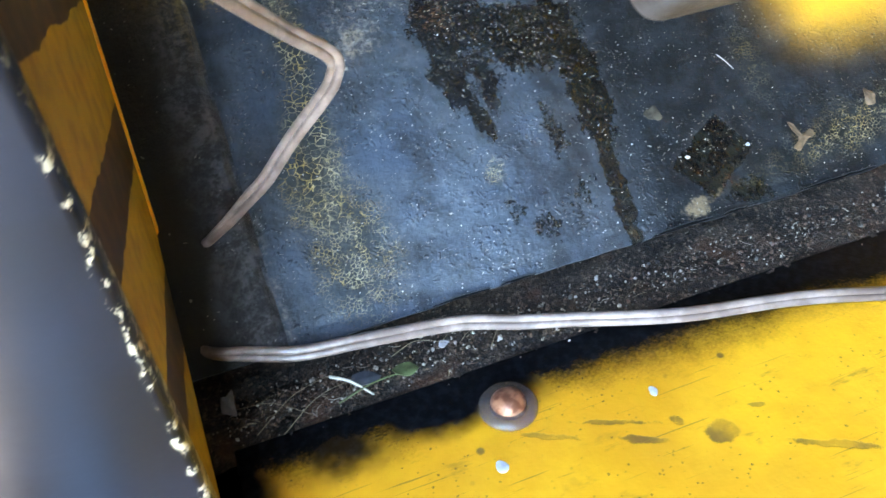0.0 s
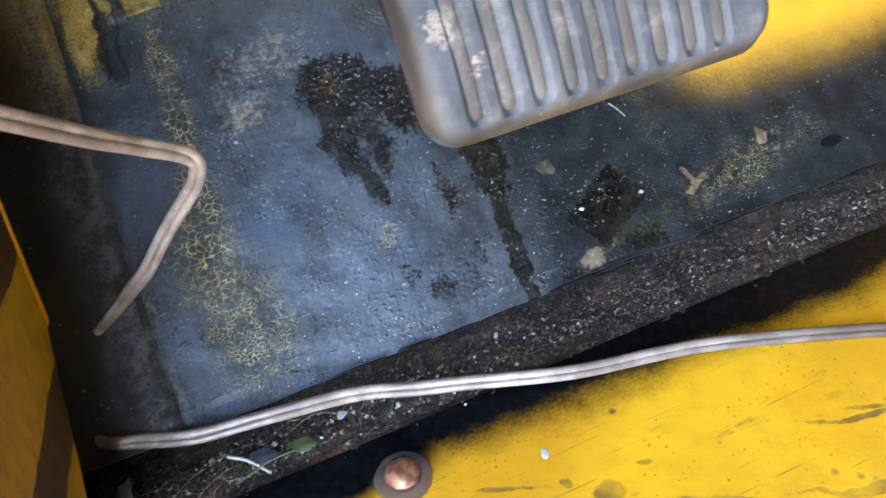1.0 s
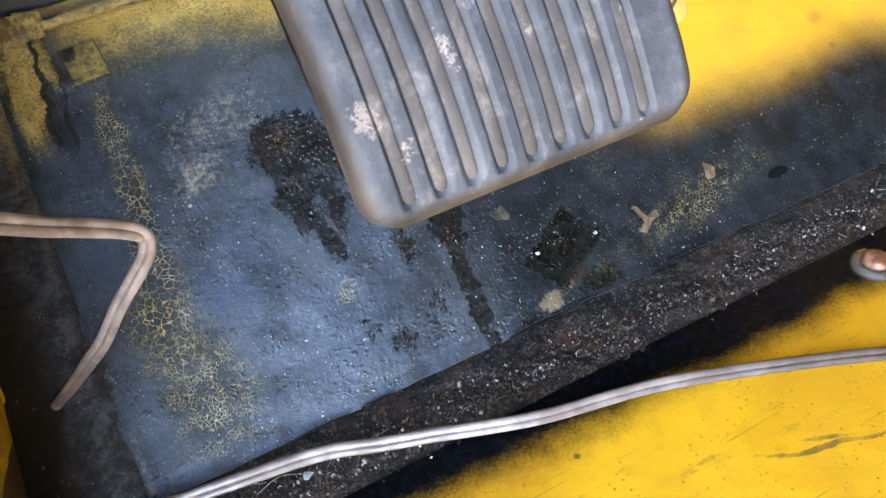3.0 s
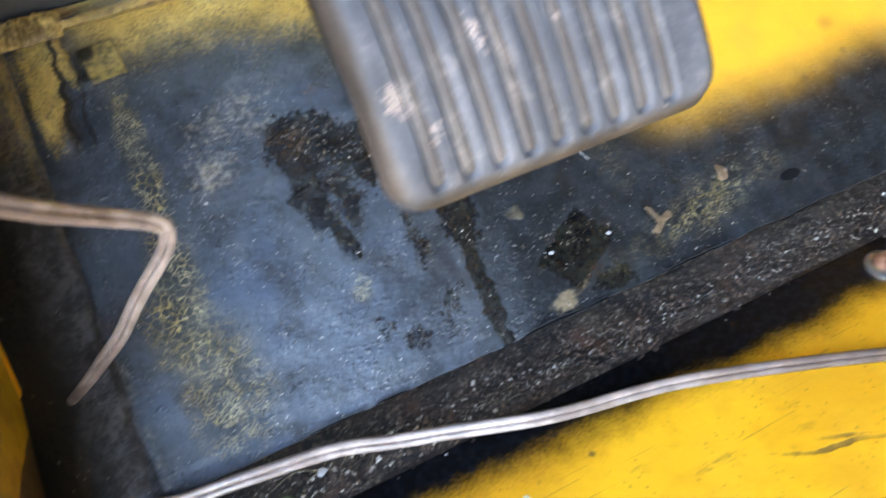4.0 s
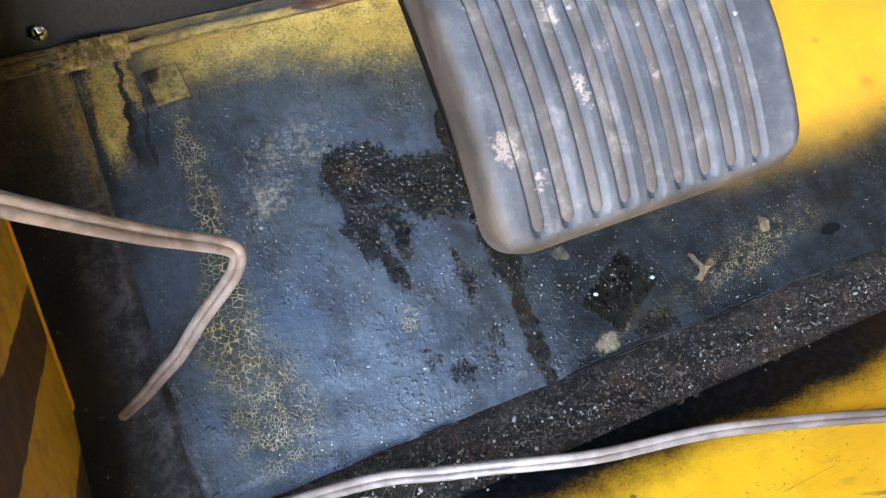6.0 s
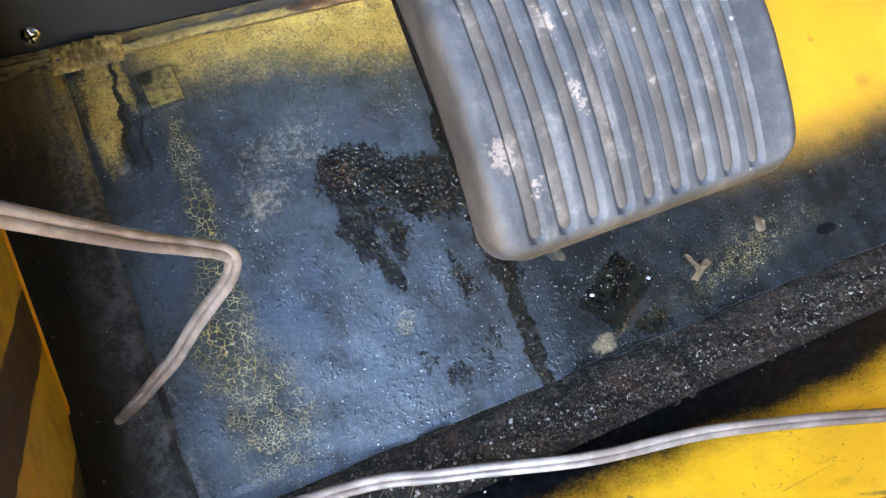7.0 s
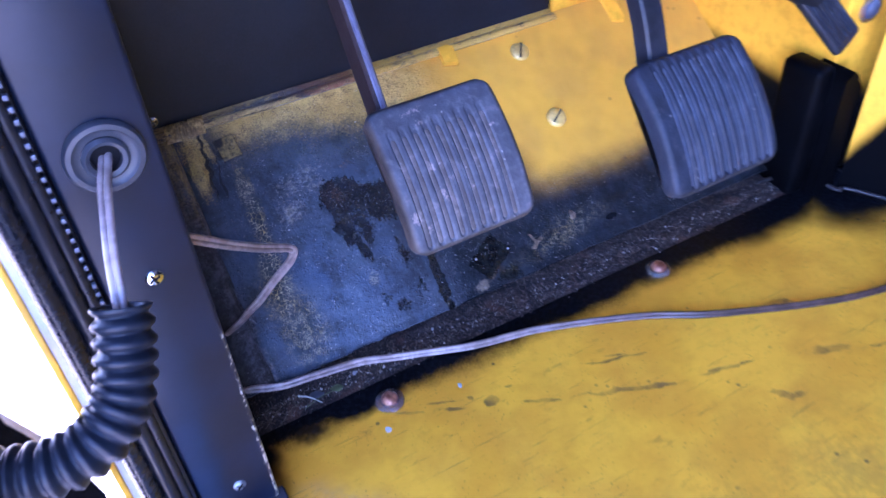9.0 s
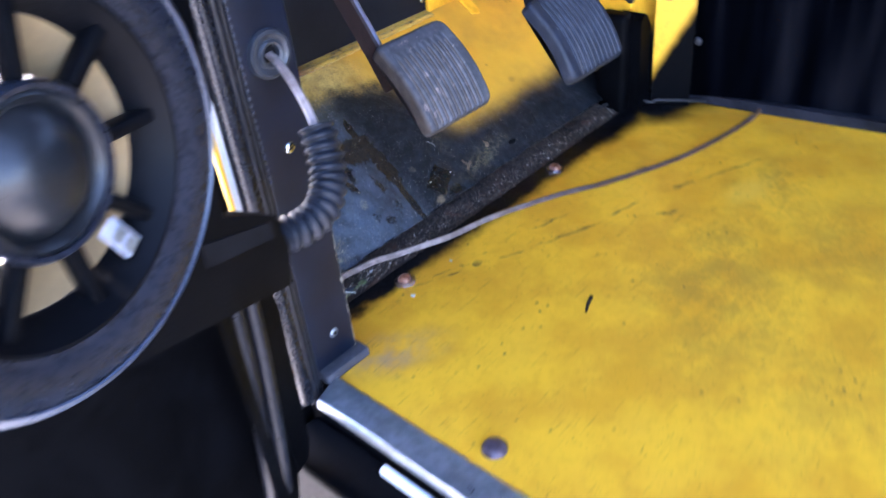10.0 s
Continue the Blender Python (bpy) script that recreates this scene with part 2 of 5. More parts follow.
def toe_paint():
    """Local x across, y up the slope."""
    m = Mat("worn_toe_board_paint")
    w, wide = m.shifted(0.0035, 130), m.shifted(0.010, 40)
    x, s = m.axis(0, wide), m.axis(1, wide)
    grain = m.noise(420, 5, 0.65)
    drip = m.noise(190, 6, 0.72, m.vec((1, 0.42, 1)))
    mottle = m.noise(85, 6, 0.68)
    c = m.mix(m.step(m.add(m.mul(mottle, 0.65), m.mul(m.noise(230, 5, 0.65, m.vec((1, 0.12, 1), rot=0.06)), 0.35)), 0.38, 0.62), (0.010, 0.0125, 0.015), (0.040, 0.048, 0.060))
    # dusty blue bloom, thick between the crazed strip and the oil
    dust = m.most(m.blob(0.084, 0.046, 0.040, 0.062, 8, 0.6, wide), m.mul(m.blob(0.134, 0.068, 0.013, 0.028, 0, 0.6, w), 0.58), m.mul(m.blob(0.100, 0.118, 0.045, 0.045, 0, 0.8, wide), 0.62), m.mul(m.blob(0.140, 0.012, 0.035, 0.016, 0, 0.8, wide), 0.32), m.mul(m.blob(0.143, 0.110, 0.010, 0.008, 0, 0.6, w), 0.9), m.mul(m.blob(0.042, 0.040, 0.018, 0.070, 0, 0.8, wide), 0.80))
    dust = m.mul(dust, m.step(m.add(m.mul(m.noise(30, 4), 0.55), m.add(m.mul(mottle, 0.25), m.mul(grain, 0.22))), 0.36, 0.58))
    c = m.mix(m.mul(dust, 0.92), c, m.mix(m.step(m.noise(26, 3), 0.4, 0.65), (0.066, 0.086, 0.109), (0.055, 0.080, 0.119)))
    c = m.mix(m.mul(m.mul(m.step(m.noise(260, 6, 0.75), 0.54, 0.66), m.step(m.noise(38, 3), 0.42, 0.58)), 0.55), c, (0.016, 0.020, 0.026))
    smear = m.mul(m.step(m.noise(70, 6, 0.75), 0.54, 0.72), m.mul(dust, 0.45))
    c = m.mix(smear, c, (0.175, 0.195, 0.215))
    # chalky bloom and grey scuffing
    pale = m.most(m.blob(0.0850, 0.1035, 0.0125, 0.0110, 30, 0.95, wide), m.mul(m.blob(0.098, 0.124, 0.026, 0.012, 12, 0.9, w), 0.80), m.mul(m.blob(0.107, 0.116, 0.010, 0.006, 20, 0.9, w), 0.8))
    pale = m.ragged(m.mul(pale, 0.8), m.noise(330, 6, 0.8), 2.6, 0.42, 1.15)
    c = m.mix(m.mul(pale, 0.85), c, m.mix(m.step(m.noise(150, 3), 0.4, 0.6), (0.33, 0.285, 0.215), (0.26, 0.26, 0.26)))
    # oil, wet black
    oil = m.most(m.blob(0.120, 0.103, 0.0165, 0.0150, -10, 0.7, w), m.blob(0.151, 0.089, 0.022, 0.015, 5, 0.7, w), m.blob(0.134, 0.098, 0.014, 0.010, 0, 0.8, w), m.streak(0.1625, 0.122, 0.1595, 0.098, 0.0030, 0.5, w), m.streak(0.1125, 0.098, 0.1145, 0.066, 0.0075, 0.8, w), m.mul(m.streak(0.1150, 0.072, 0.1210, 0.050, 0.0040, 0.9, w), 0.85), m.mul(m.streak(0.1290, 0.086, 0.1230, 0.058, 0.0042, 0.9, w), 0.85),
                 m.streak(0.1655, 0.088, 0.1600, 0.036, 0.0085, 0.8, w), m.streak(0.1600, 0.044, 0.1570, -0.004, 0.0040, 0.7, w), m.mul(m.blob(0.1165, 0.0225, 0.0085, 0.0070, 0, 0.95, w), 0.56), m.mul(m.blob(0.1270, 0.0145, 0.0110, 0.0060, 0, 0.95, w), 0.56), m.mul(m.blob(0.1435, 0.022, 0.014, 0.016, 0, 0.95, w), 0.50), m.mul(m.blob(0.126, 0.083, 0.018, 0.018, 0, 0.9, w), 0.62), m.mul(m.blob(0.118, 0.064, 0.010, 0.016, 0, 0.95, w), 0.52), m.mul(m.blob(0.208, 0.006, 0.012, 0.006, 0, 0.9, w), 0.8), m.mul(m.blob(0.1425, 0.050, 0.006, 0.018, 5, 0.9, w), 0.6))
    oil = m.ragged(oil, m.add(m.mul(drip, 0.6), m.mul(m.noise(620, 5, 0.75), 0.4)), 2.0, 0.38, 0.68)
    patch = m.square(0.2000, 0.0226, 0.0150, 0.0102, 33, 0.10, m.shifted(0.0026, 150))
    oil = m.most(oil, patch)
    c = m.mix(m.mul(oil, 0.96), c, m.mix(m.step(m.noise(120, 4), 0.45, 0.62), (0.0030, 0.0030, 0.0030), (0.0085, 0.0090, 0.0065)))
    rust = m.most(m.blob(0.1165, 0.1045, 0.011, 0.010, 0, 0.9, w), m.blob(0.1315, 0.1235, 0.0055, 0.0040, 20, 0.7, w), m.mul(m.blob(0.139, 0.117, 0.006, 0.004, 0, 0.8, w), 0.7), m.blob(0.202, 0.0113, 0.0075, 0.0055, 20, 0.8, w), m.mul(m.blob(0.108, 0.108, 0.005, 0.004, 0, 0.8, w), 0.9))
    rust = m.ragged(m.mul(rust, 0.8), m.noise(520, 6, 0.85), 2.8, 0.62, 1.25)
    c = m.mix(m.mul(rust, 0.75), c, m.mix(m.step(m.noise(900, 4, 0.7), 0.45, 0.6), (0.085, 0.040, 0.018), (0.20, 0.095, 0.045)))
    tan = m.ragged(m.most(m.blob(0.185, 0.0055, 0.0075, 0.0040, 20, 0.8, w), m.mul(m.blob(0.195, 0.008, 0.004, 0.003, 0, 0.7, w), 0.7)), m.noise(420, 6, 0.8), 1.8, 0.45, 1.0)
    c = m.mix(m.mul(tan, 0.7), c, (0.20, 0.148, 0.085))
    seam = m.mul(m.step(m.axis(0, m.shifted(0.0014, 180)), 0.0335, 0.0300), m.step(m.noise(210, 5, 0.7), 0.44, 0.62))
    c = m.mix(m.mul(seam, m.mul(m.step(m.axis(1), 0.075, 0.01), 0.75)), c, (0.20, 0.18, 0.155))
    # crazed paint: yellow showing in the cracks
    strip = m.most(m.streak(0.0625, 0.150, 0.0592, 0.085, 0.0050, 0.4, w), m.blob(0.0565, 0.066, 0.0085, 0.018, 0, 0.5, w), m.blob(0.0535, 0.050, 0.0100, 0.016, 0, 0.5, w), m.mul(m.blob(0.0590, 0.027, 0.0120, 0.021, 0, 0.7, w), 0.9))
    small = m.most(m.streak(0.226, 0.013, 0.300, 0.024, 0.0075, 0.8, wide), m.mul(m.blob(0.272, 0.024, 0.018, 0.010, 0, 0.9, wide), 0.35), m.mul(m.blob(0.1163, 0.0395, 0.0030, 0.0050, 10, 0.5, w), 1.0), m.mul(m.blob(0.232, 0.055, 0.006, 0.018, 0, 0.7, w), 0.5))
    bent = m.shifted(0.0010, 380)
    big = m.step(m.cells(365, "DISTANCE_TO_EDGE", bent), 0.060, 0.016)
    fine = m.step(m.cells(740, "DISTANCE_TO_EDGE", m.shifted(0.0006, 700)), 0.100, 0.020)
    breakup = m.step(m.noise(190, 5, 0.7), 0.40, 0.56)
    core = m.most(m.blob(0.0598, 0.102, 0.0046, 0.020, 0, 0.5, w), m.blob(0.0572, 0.075, 0.0066, 0.015, 0, 0.5, w), m.mul(m.blob(0.0530, 0.058, 0.0090, 0.012, 0, 0.6, w), 0.95), m.mul(m.blob(0.0550, 0.044, 0.0075, 0.010, 0, 0.6, w), 0.7))
    crack = m.most(m.mul(m.mul(big, core), m.lerp(breakup, 0.22, 1.0)), m.mul(m.mul(fine, m.math("SUBTRACT", m.most(strip, m.mul(small, 0.8)), core)), m.mul(breakup, 0.85)))
    c = m.mix(m.mul(m.most(strip, m.mul(small, 0.8)), 0.6), c, (0.022, 0.026, 0.020))
    c = m.mix(m.mul(crack, 0.92), c, m.mix(m.step(m.noise(60, 3), 0.4, 0.6), (0.62, 0.44, 0.13), (0.62, 0.53, 0.32)))
    # yellow left over at the top and to the right
    fade = m.noise(70, 5, 0.6)
    soft = m.shifted(0.006, 22)
    haze = m.add(m.mul(m.noise(16, 3), 0.020), m.mul(m.noise(700, 4, 0.7), 0.008))
    right = m.mul(m.step(m.add(m.axis(1, soft), haze), 0.053, 0.086), m.step(m.add(m.axis(0, soft), m.add(m.mul(m.axis(1), 0.25), m.mul(haze, 0.8))), 0.260, 0.306))
    yel = m.mix(m.step(m.noise(26, 3), 0.35, 0.75), (0.68, 0.352, 0.028), (0.56, 0.29, 0.032))
    spot = m.most(m.blob(0.3666, 0.074, 0.0040, 0.0032, 0, 0.7), m.mul(m.step(m.cells(46), 0.10, 0.05), m.step(m.noise(15, 2), 0.50, 0.6)))
    yel = m.mix(m.mul(spot, 0.55), yel, (0.30, 0.15, 0.03))
    pitted = m.add(m.mul(m.noise(900, 5, 0.8), 0.68), m.mul(m.noise(120, 5, 0.7), 0.32))
    old = m.mix(m.step(pitted, 0.45, 0.64), m.mix(m.step(m.noise(34, 3), 0.4, 0.62), (0.64, 0.44, 0.125), (0.46, 0.30, 0.070)), (0.120, 0.078, 0.030))
    thin = m.add(m.mul(m.noise(48, 5, 0.6), 0.026), m.mul(m.noise(640, 5, 0.75), 0.034))
    reach = m.add(m.add(s, thin), m.mul(x, 0.20))
    top = m.mul(m.mul(m.step(reach, 0.200, 0.227), m.step(x, 0.045, 0.07)), 0.96)
    olive = m.mul(m.mul(m.step(reach, 0.172, 0.214), m.step(x, 0.045, 0.07)), m.step(m.noise(900, 4, 0.7), 0.36, 0.62))
    c = m.mix(m.mul(olive, 0.55), c, (0.085, 0.080, 0.040))
    torn = m.noise(240, 6, 0.72, m.vec((1, 0.35, 1)))
    flake = m.most(m.streak(0.0412, 0.192, 0.0366, 0.128, 0.0078, 0.6, w), m.mul(m.blob(0.0335, 0.166, 0.0062, 0.022, 0, 0.9, w), 0.72), m.mul(m.streak(0.0480, 0.185, 0.0500, 0.150, 0.0030, 0.6, w), 0.9))
    corner = m.ragged(flake, m.add(m.mul(torn, 0.35), m.mul(m.noise(800, 5, 0.75), 0.65)), 2.2, 0.50, 1.05)
    c = m.mix(m.most(top, m.mul(corner, 0.92)), c, m.mix(m.step(x, 0.17, 0.25), old, yel))
    tab = m.square(0.0616, 0.1626, 0.0072, 0.0090, 5, 0.05)
    tab_in = m.square(0.0617, 0.1628, 0.0066, 0.0083, 5, 0.05)
    c = m.mix(m.mul(tab, 0.85), c, (0.010, 0.009, 0.008))
    c = m.mix(m.mul(m.mul(tab_in, m.math("SUBTRACT", 1.0, m.blob(0.0568, 0.1682, 0.0042, 0.0034, 30, 0.3, w))), 0.9), c, m.mix(m.step(m.noise(300, 4), 0.4, 0.65), (0.34, 0.25, 0.075), (0.11, 0.085, 0.038)))
    c = m.mix(right, c, yel)
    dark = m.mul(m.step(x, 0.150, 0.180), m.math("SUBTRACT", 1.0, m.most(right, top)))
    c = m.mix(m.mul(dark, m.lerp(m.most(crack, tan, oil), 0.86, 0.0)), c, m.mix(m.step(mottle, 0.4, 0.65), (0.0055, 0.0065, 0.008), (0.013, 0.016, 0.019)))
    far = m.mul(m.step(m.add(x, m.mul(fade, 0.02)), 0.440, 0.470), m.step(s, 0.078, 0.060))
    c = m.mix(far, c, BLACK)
    gouge = m.ragged(m.most(m.streak(0.0470, 0.184, 0.0425, 0.130, 0.0013, 0.5, w), m.streak(0.0515, 0.160, 0.0475, 0.128, 0.0009, 0.5, w)), torn, 1.0, 0.45, 0.6)
    c = m.mix(m.mul(gouge, 0.92), c, (0.006, 0.006, 0.006))
    # grit and lint, and pale dots painted in for small glints
    speck = m.most(m.mul(m.step(m.cells(300, "F1", w), 0.13, 0.07), m.step(m.noise(75, 3), 0.52, 0.64)), m.mul(m.step(m.cells(700, "F1", w), 0.20, 0.10), m.step(m.noise(48, 4, 0.7), 0.46, 0.60)))
    speck = m.mul(speck, m.math("SUBTRACT", 1.0, right))
    c = m.mix(m.mul(speck, 0.55), c, m.mix(m.step(m.noise(40, 2), 0.4, 0.6), (0.62, 0.60, 0.55), (0.36, 0.31, 0.24)))
    rough = m.lerp(oil, m.lerp(m.step(grain, 0.3, 0.7), 0.28, 0.52), 0.14)
    # craters and blisters in the paint
    pit = m.mul(m.step(m.cells(260, "F1", w), 0.30, 0.08), m.step(m.noise(60, 3), 0.50, 0.62))
    blister = m.mul(m.step(m.cells(430, "F1", w), 0.42, 0.08), m.add(m.mul(oil, 1.2), m.mul(m.step(m.noise(50, 3), 0.46, 0.60), 0.7)))
    bump = m.add(m.add(m.mul(grain, 0.7), m.mul(m.noise(110, 5), 1.4)), m.add(m.mul(crack, -0.5), m.add(m.mul(pit, -0.3), m.mul(blister, 1.0))))
    bump = m.mul(bump, m.lerp(right, 1.0, 0.08))
    return m.done(c, rough, 0, bump, 0.0009, 0.9, 0.0, m.lerp(m.most(dark, far), m.lerp(oil, 0.42, 0.6), 0.16))


def flange_paint():
    """The left flange: black, dusty beside the fold and brown towards its top."""
    m = Mat("dusty_black_flange_paint")
    wide = m.shifted(0.008, 60)
    x, s = m.axis(0, wide), m.axis(1, wide)
    grain, fine = m.noise(160, 6, 0.7), m.noise(700, 5, 0.75)
    lint = m.mul(m.step(m.add(m.mul(grain, 0.6), m.mul(fine, 0.4)), 0.42, 0.60), m.step(x, 0.004, 0.026))
    c = m.mix(m.mul(lint, 0.85), (0.014, 0.0145, 0.017), (0.105, 0.108, 0.115))
    brush = m.noise(230, 5, 0.65, m.vec((1, 0.12, 1), rot=0.06))
    umber = m.mul(m.step(m.add(s, m.mul(grain, 0.03)), 0.125, 0.200), m.step(m.add(m.mul(m.noise(1300, 4, 0.8), 0.65), m.mul(brush, 0.35)), 0.36, 0.66))
    c = m.mix(m.mul(umber, 0.9), c, (0.22, 0.155, 0.058))
    yellow = m.mul(m.blob(0.0375, 0.162, 0.0165, 0.036, 0, 0.9, wide), m.step(m.add(m.mul(fine, 0.55), m.mul(brush, 0.45)), 0.42, 0.60))
    c = m.mix(m.mul(yellow, 0.9), c, (0.46, 0.325, 0.080))
    spot = m.mul(m.step(m.cells(420, "F1", wide), 0.16, 0.07), m.step(m.noise(60, 3), 0.48, 0.6))
    c = m.mix(m.mul(spot, 0.6), c, (0.42, 0.40, 0.36))
    return m.done(c, m.lerp(fine, 0.32, 0.6), 0, m.add(fine, m.add(m.mul(grain, 1.5), brush)), 0.0009, 0.8, 0.0, 0.4)


def dirt_paint():
    m = Mat("gritty_dirt")
    n = m.noise(320, 6, 0.75)
    c = m.mix(m.step(m.add(m.mul(m.noise(90, 6, 0.7), 0.55), m.mul(m.noise(760, 5, 0.8), 0.45)), 0.42, 0.60), (0.0030, 0.0027, 0.0028), (0.036, 0.024, 0.016))
    c = m.mix(m.mul(m.step(m.cells(620), 0.30, 0.14), m.step(m.noise(160, 3), 0.50, 0.6)), c, (0.20, 0.17, 0.14))
    c = m.mix(m.mul(m.step(m.noise(45, 4), 0.55, 0.68), 0.6), c, (0.085, 0.034, 0.016))
    crumbs = m.cells(900, "F1", None, "Color")
    c = m.mix(m.mul(m.step(m.axis(0, crumbs), 0.70, 0.80), 0.7), c, m.mix(m.axis(1, crumbs), (0.018, 0.012, 0.010), (0.15, 0.105, 0.075)))
    chaff = m.step(m.noise(60, 4, 0.6, m.vec((1, 9, 1), rot=0.5)), 0.66, 0.72)
    c = m.mix(m.mul(chaff, 0.5), c, (0.17, 0.13, 0.085))
    return m.done(c, 0.6, 0, m.add(m.add(n, m.mul(m.noise(120, 5), 1.5)), m.mul(m.cells(900), 0.35)), 0.0013, 1.0, 0.0, 0.3)


def grain_paint():
    """Loose grains, each of its own tone."""
    m = Mat("mixed_grit")
    r = m.node("ShaderNodeNewGeometry").outputs["Random Per Island"]
    c = m.mix(m.step(r, 0.66, 1.02), m.mix(m.step(m.math("FRACT", m.mul(r, 7.0)), 0.3, 0.7), (0.012, 0.010, 0.009), (0.080, 0.043, 0.024)), (0.46, 0.42, 0.36))
    return m.done(c, 0.5, 0, m.noise(900, 3), 0.0002, 0.5, 0.0, 0.4)


def rubber(name, color, dusty, spec=0.24):
    m = Mat(name)
    n, g = m.noise(75, 5, 0.6), m.noise(600, 4)
    c = m.mix(m.step(n, 0.36, 0.68), tuple(v * 0.8 for v in color), tuple(v * 1.25 for v in color))
    c = m.mix(m.mul(m.step(m.noise(150, 6, 0.75), 0.50, 0.78), dusty), c, (0.30, 0.25, 0.21))
    c = m.mix(m.mul(m.mul(m.step(m.cells(260, "F1", m.shifted(0.0012, 700)), 0.15, 0.07), m.step(m.noise(60, 3), 0.52, 0.64)), 0.7), c, (0.42, 0.38, 0.34))
    if dusty > 0.2:
        stuck = m.ragged(m.most(m.mul(m.blob(-0.030, -0.0190, 0.0034, 0.0048, 20, 0.9), 0.80), m.mul(m.blob(-0.0245, -0.0270, 0.0022, 0.0050, 0, 0.9), 0.66), m.mul(m.blob(-0.0120, -0.013, 0.0020, 0.006, 5, 0.9), 0.70), m.mul(m.blob(-0.0135, 0.002, 0.0018, 0.006, 0, 0.9), 0.72), m.mul(m.blob(-0.0055, -0.006, 0.0018, 0.002, 0, 0.9), 0.70), m.mul(m.blob(0.004, -0.014, 0.0015, 0.005, 0, 0.9), 0.6), m.mul(m.blob(-0.010, 0.024, 0.004, 0.003, 0, 0.9), 0.66), m.mul(m.blob(0.025, 0.012, 0.0035, 0.0014, 15, 0.9), 0.7), m.mul(m.blob(0.008, 0.004, 0.0015, 0.008, 0, 0.9), 0.58), m.mul(m.blob(-0.012, 0.031, 0.010, 0.003, 10, 0.9), 0.66)), m.noise(620, 6, 0.8), 2.0, 0.58, 0.80)
        c = m.mix(m.mul(stuck, 0.80), c, (0.235, 0.180, 0.150))
        side = m.most(m.step(m.math("ABSOLUTE", m.axis(0)), 0.0318, 0.0346), m.step(m.math("ABSOLUTE", m.axis(1)), 0.0352, 0.0376))
        c = m.mix(m.mul(side, 0.85), c, m.mix(m.step(n, 0.35, 0.65), (0.017, 0.013, 0.010), (0.044, 0.033, 0.025)))
    return m.done(c, m.lerp(g, 0.46, 0.72), 0, m.add(g, m.mul(n, 1.5)), 0.0003, 0.6, 0.0, spec)


def rusty_metal():
    m = Mat("rusty_bolt_steel")
    c = m.mix(m.step(m.noise(260, 5), 0.40, 0.62), (0.15, 0.050, 0.024), (0.36, 0.165, 0.095))
    return m.done(c, 0.42, 0.35, m.noise(500, 4), 0.0003, 0.7)


def post_paint():
    m = Mat("satin_black_post_paint")
    c = m.mix(m.step(m.noise(30, 5), 0.35, 0.68), (0.0022, 0.0044, 0.0105), (0.0042, 0.0080, 0.0190))
    # paint knocked off along the inner edge near the foot
    x, z = m.axis(0, m.shifted(0.0022, 220)), m.axis(2)
    chip = m.mul(m.mul(m.step(x, 0.0012, 0.0026), m.step(m.add(m.noise(240, 4, 0.7), m.mul(z, -0.9)), 0.42, 0.47)), m.step(z, 0.17, 0.12))
    c = m.mix(chip, c, (0.52, 0.48, 0.37))
    return m.done(c, m.lerp(m.noise(220, 4), 0.30, 0.42), 0, m.noise(500, 3), 0.00008, 0.25, 0.0, 0.33)


def tape_paint():
    """Yellow paint with slanting brown-black bands on the post's inner side."""
    m = Mat("yellow_and_brown_banded_paint")
    y, z = m.axis(1), m.axis(2)
    v = m.math("FRACT", m.math("DIVIDE", m.add(m.add(m.add(z, m.mul(y, 0.28)), -0.053), m.mul(m.noise(40, 2), 0.006)), 0.051))
    band = m.mul(m.step(v, 0.62, 0.635), m.step(v, 0.995, 0.985))
    yel = m.mix(m.step(m.noise(110, 5), 0.4, 0.7), (0.53, 0.335, 0.016), (0.36, 0.212, 0.012))
    c = m.mix(band, yel, m.mix(m.step(m.noise(120, 5), 0.4, 0.65), (0.050, 0.028, 0.010), (0.10, 0.055, 0.014)))
    return m.done(c, 0.5, 0, m.noise(300, 4), 0.0002, 0.5)


def cable_skin():
    m = Mat("clear_twin_cable_insulation")
    c = m.mix(m.step(m.noise(110, 4), 0.4, 0.66), (0.180, 0.132, 0.114), (0.330, 0.258, 0.228))
    # browner and darker towards the far end
    c = m.mix(m.step(m.add(m.axis(0), m.mul(m.noise(40, 3), 0.04)), 0.09, 0.28), c, m.mix(m.step(m.noise(90, 4), 0.4, 0.66), (0.046, 0.026, 0.018), (0.092, 0.056, 0.042)))
    return m.done(c, 0.33, 0.0, m.noise(300, 3), 0.0001, 0.4, 0.25)


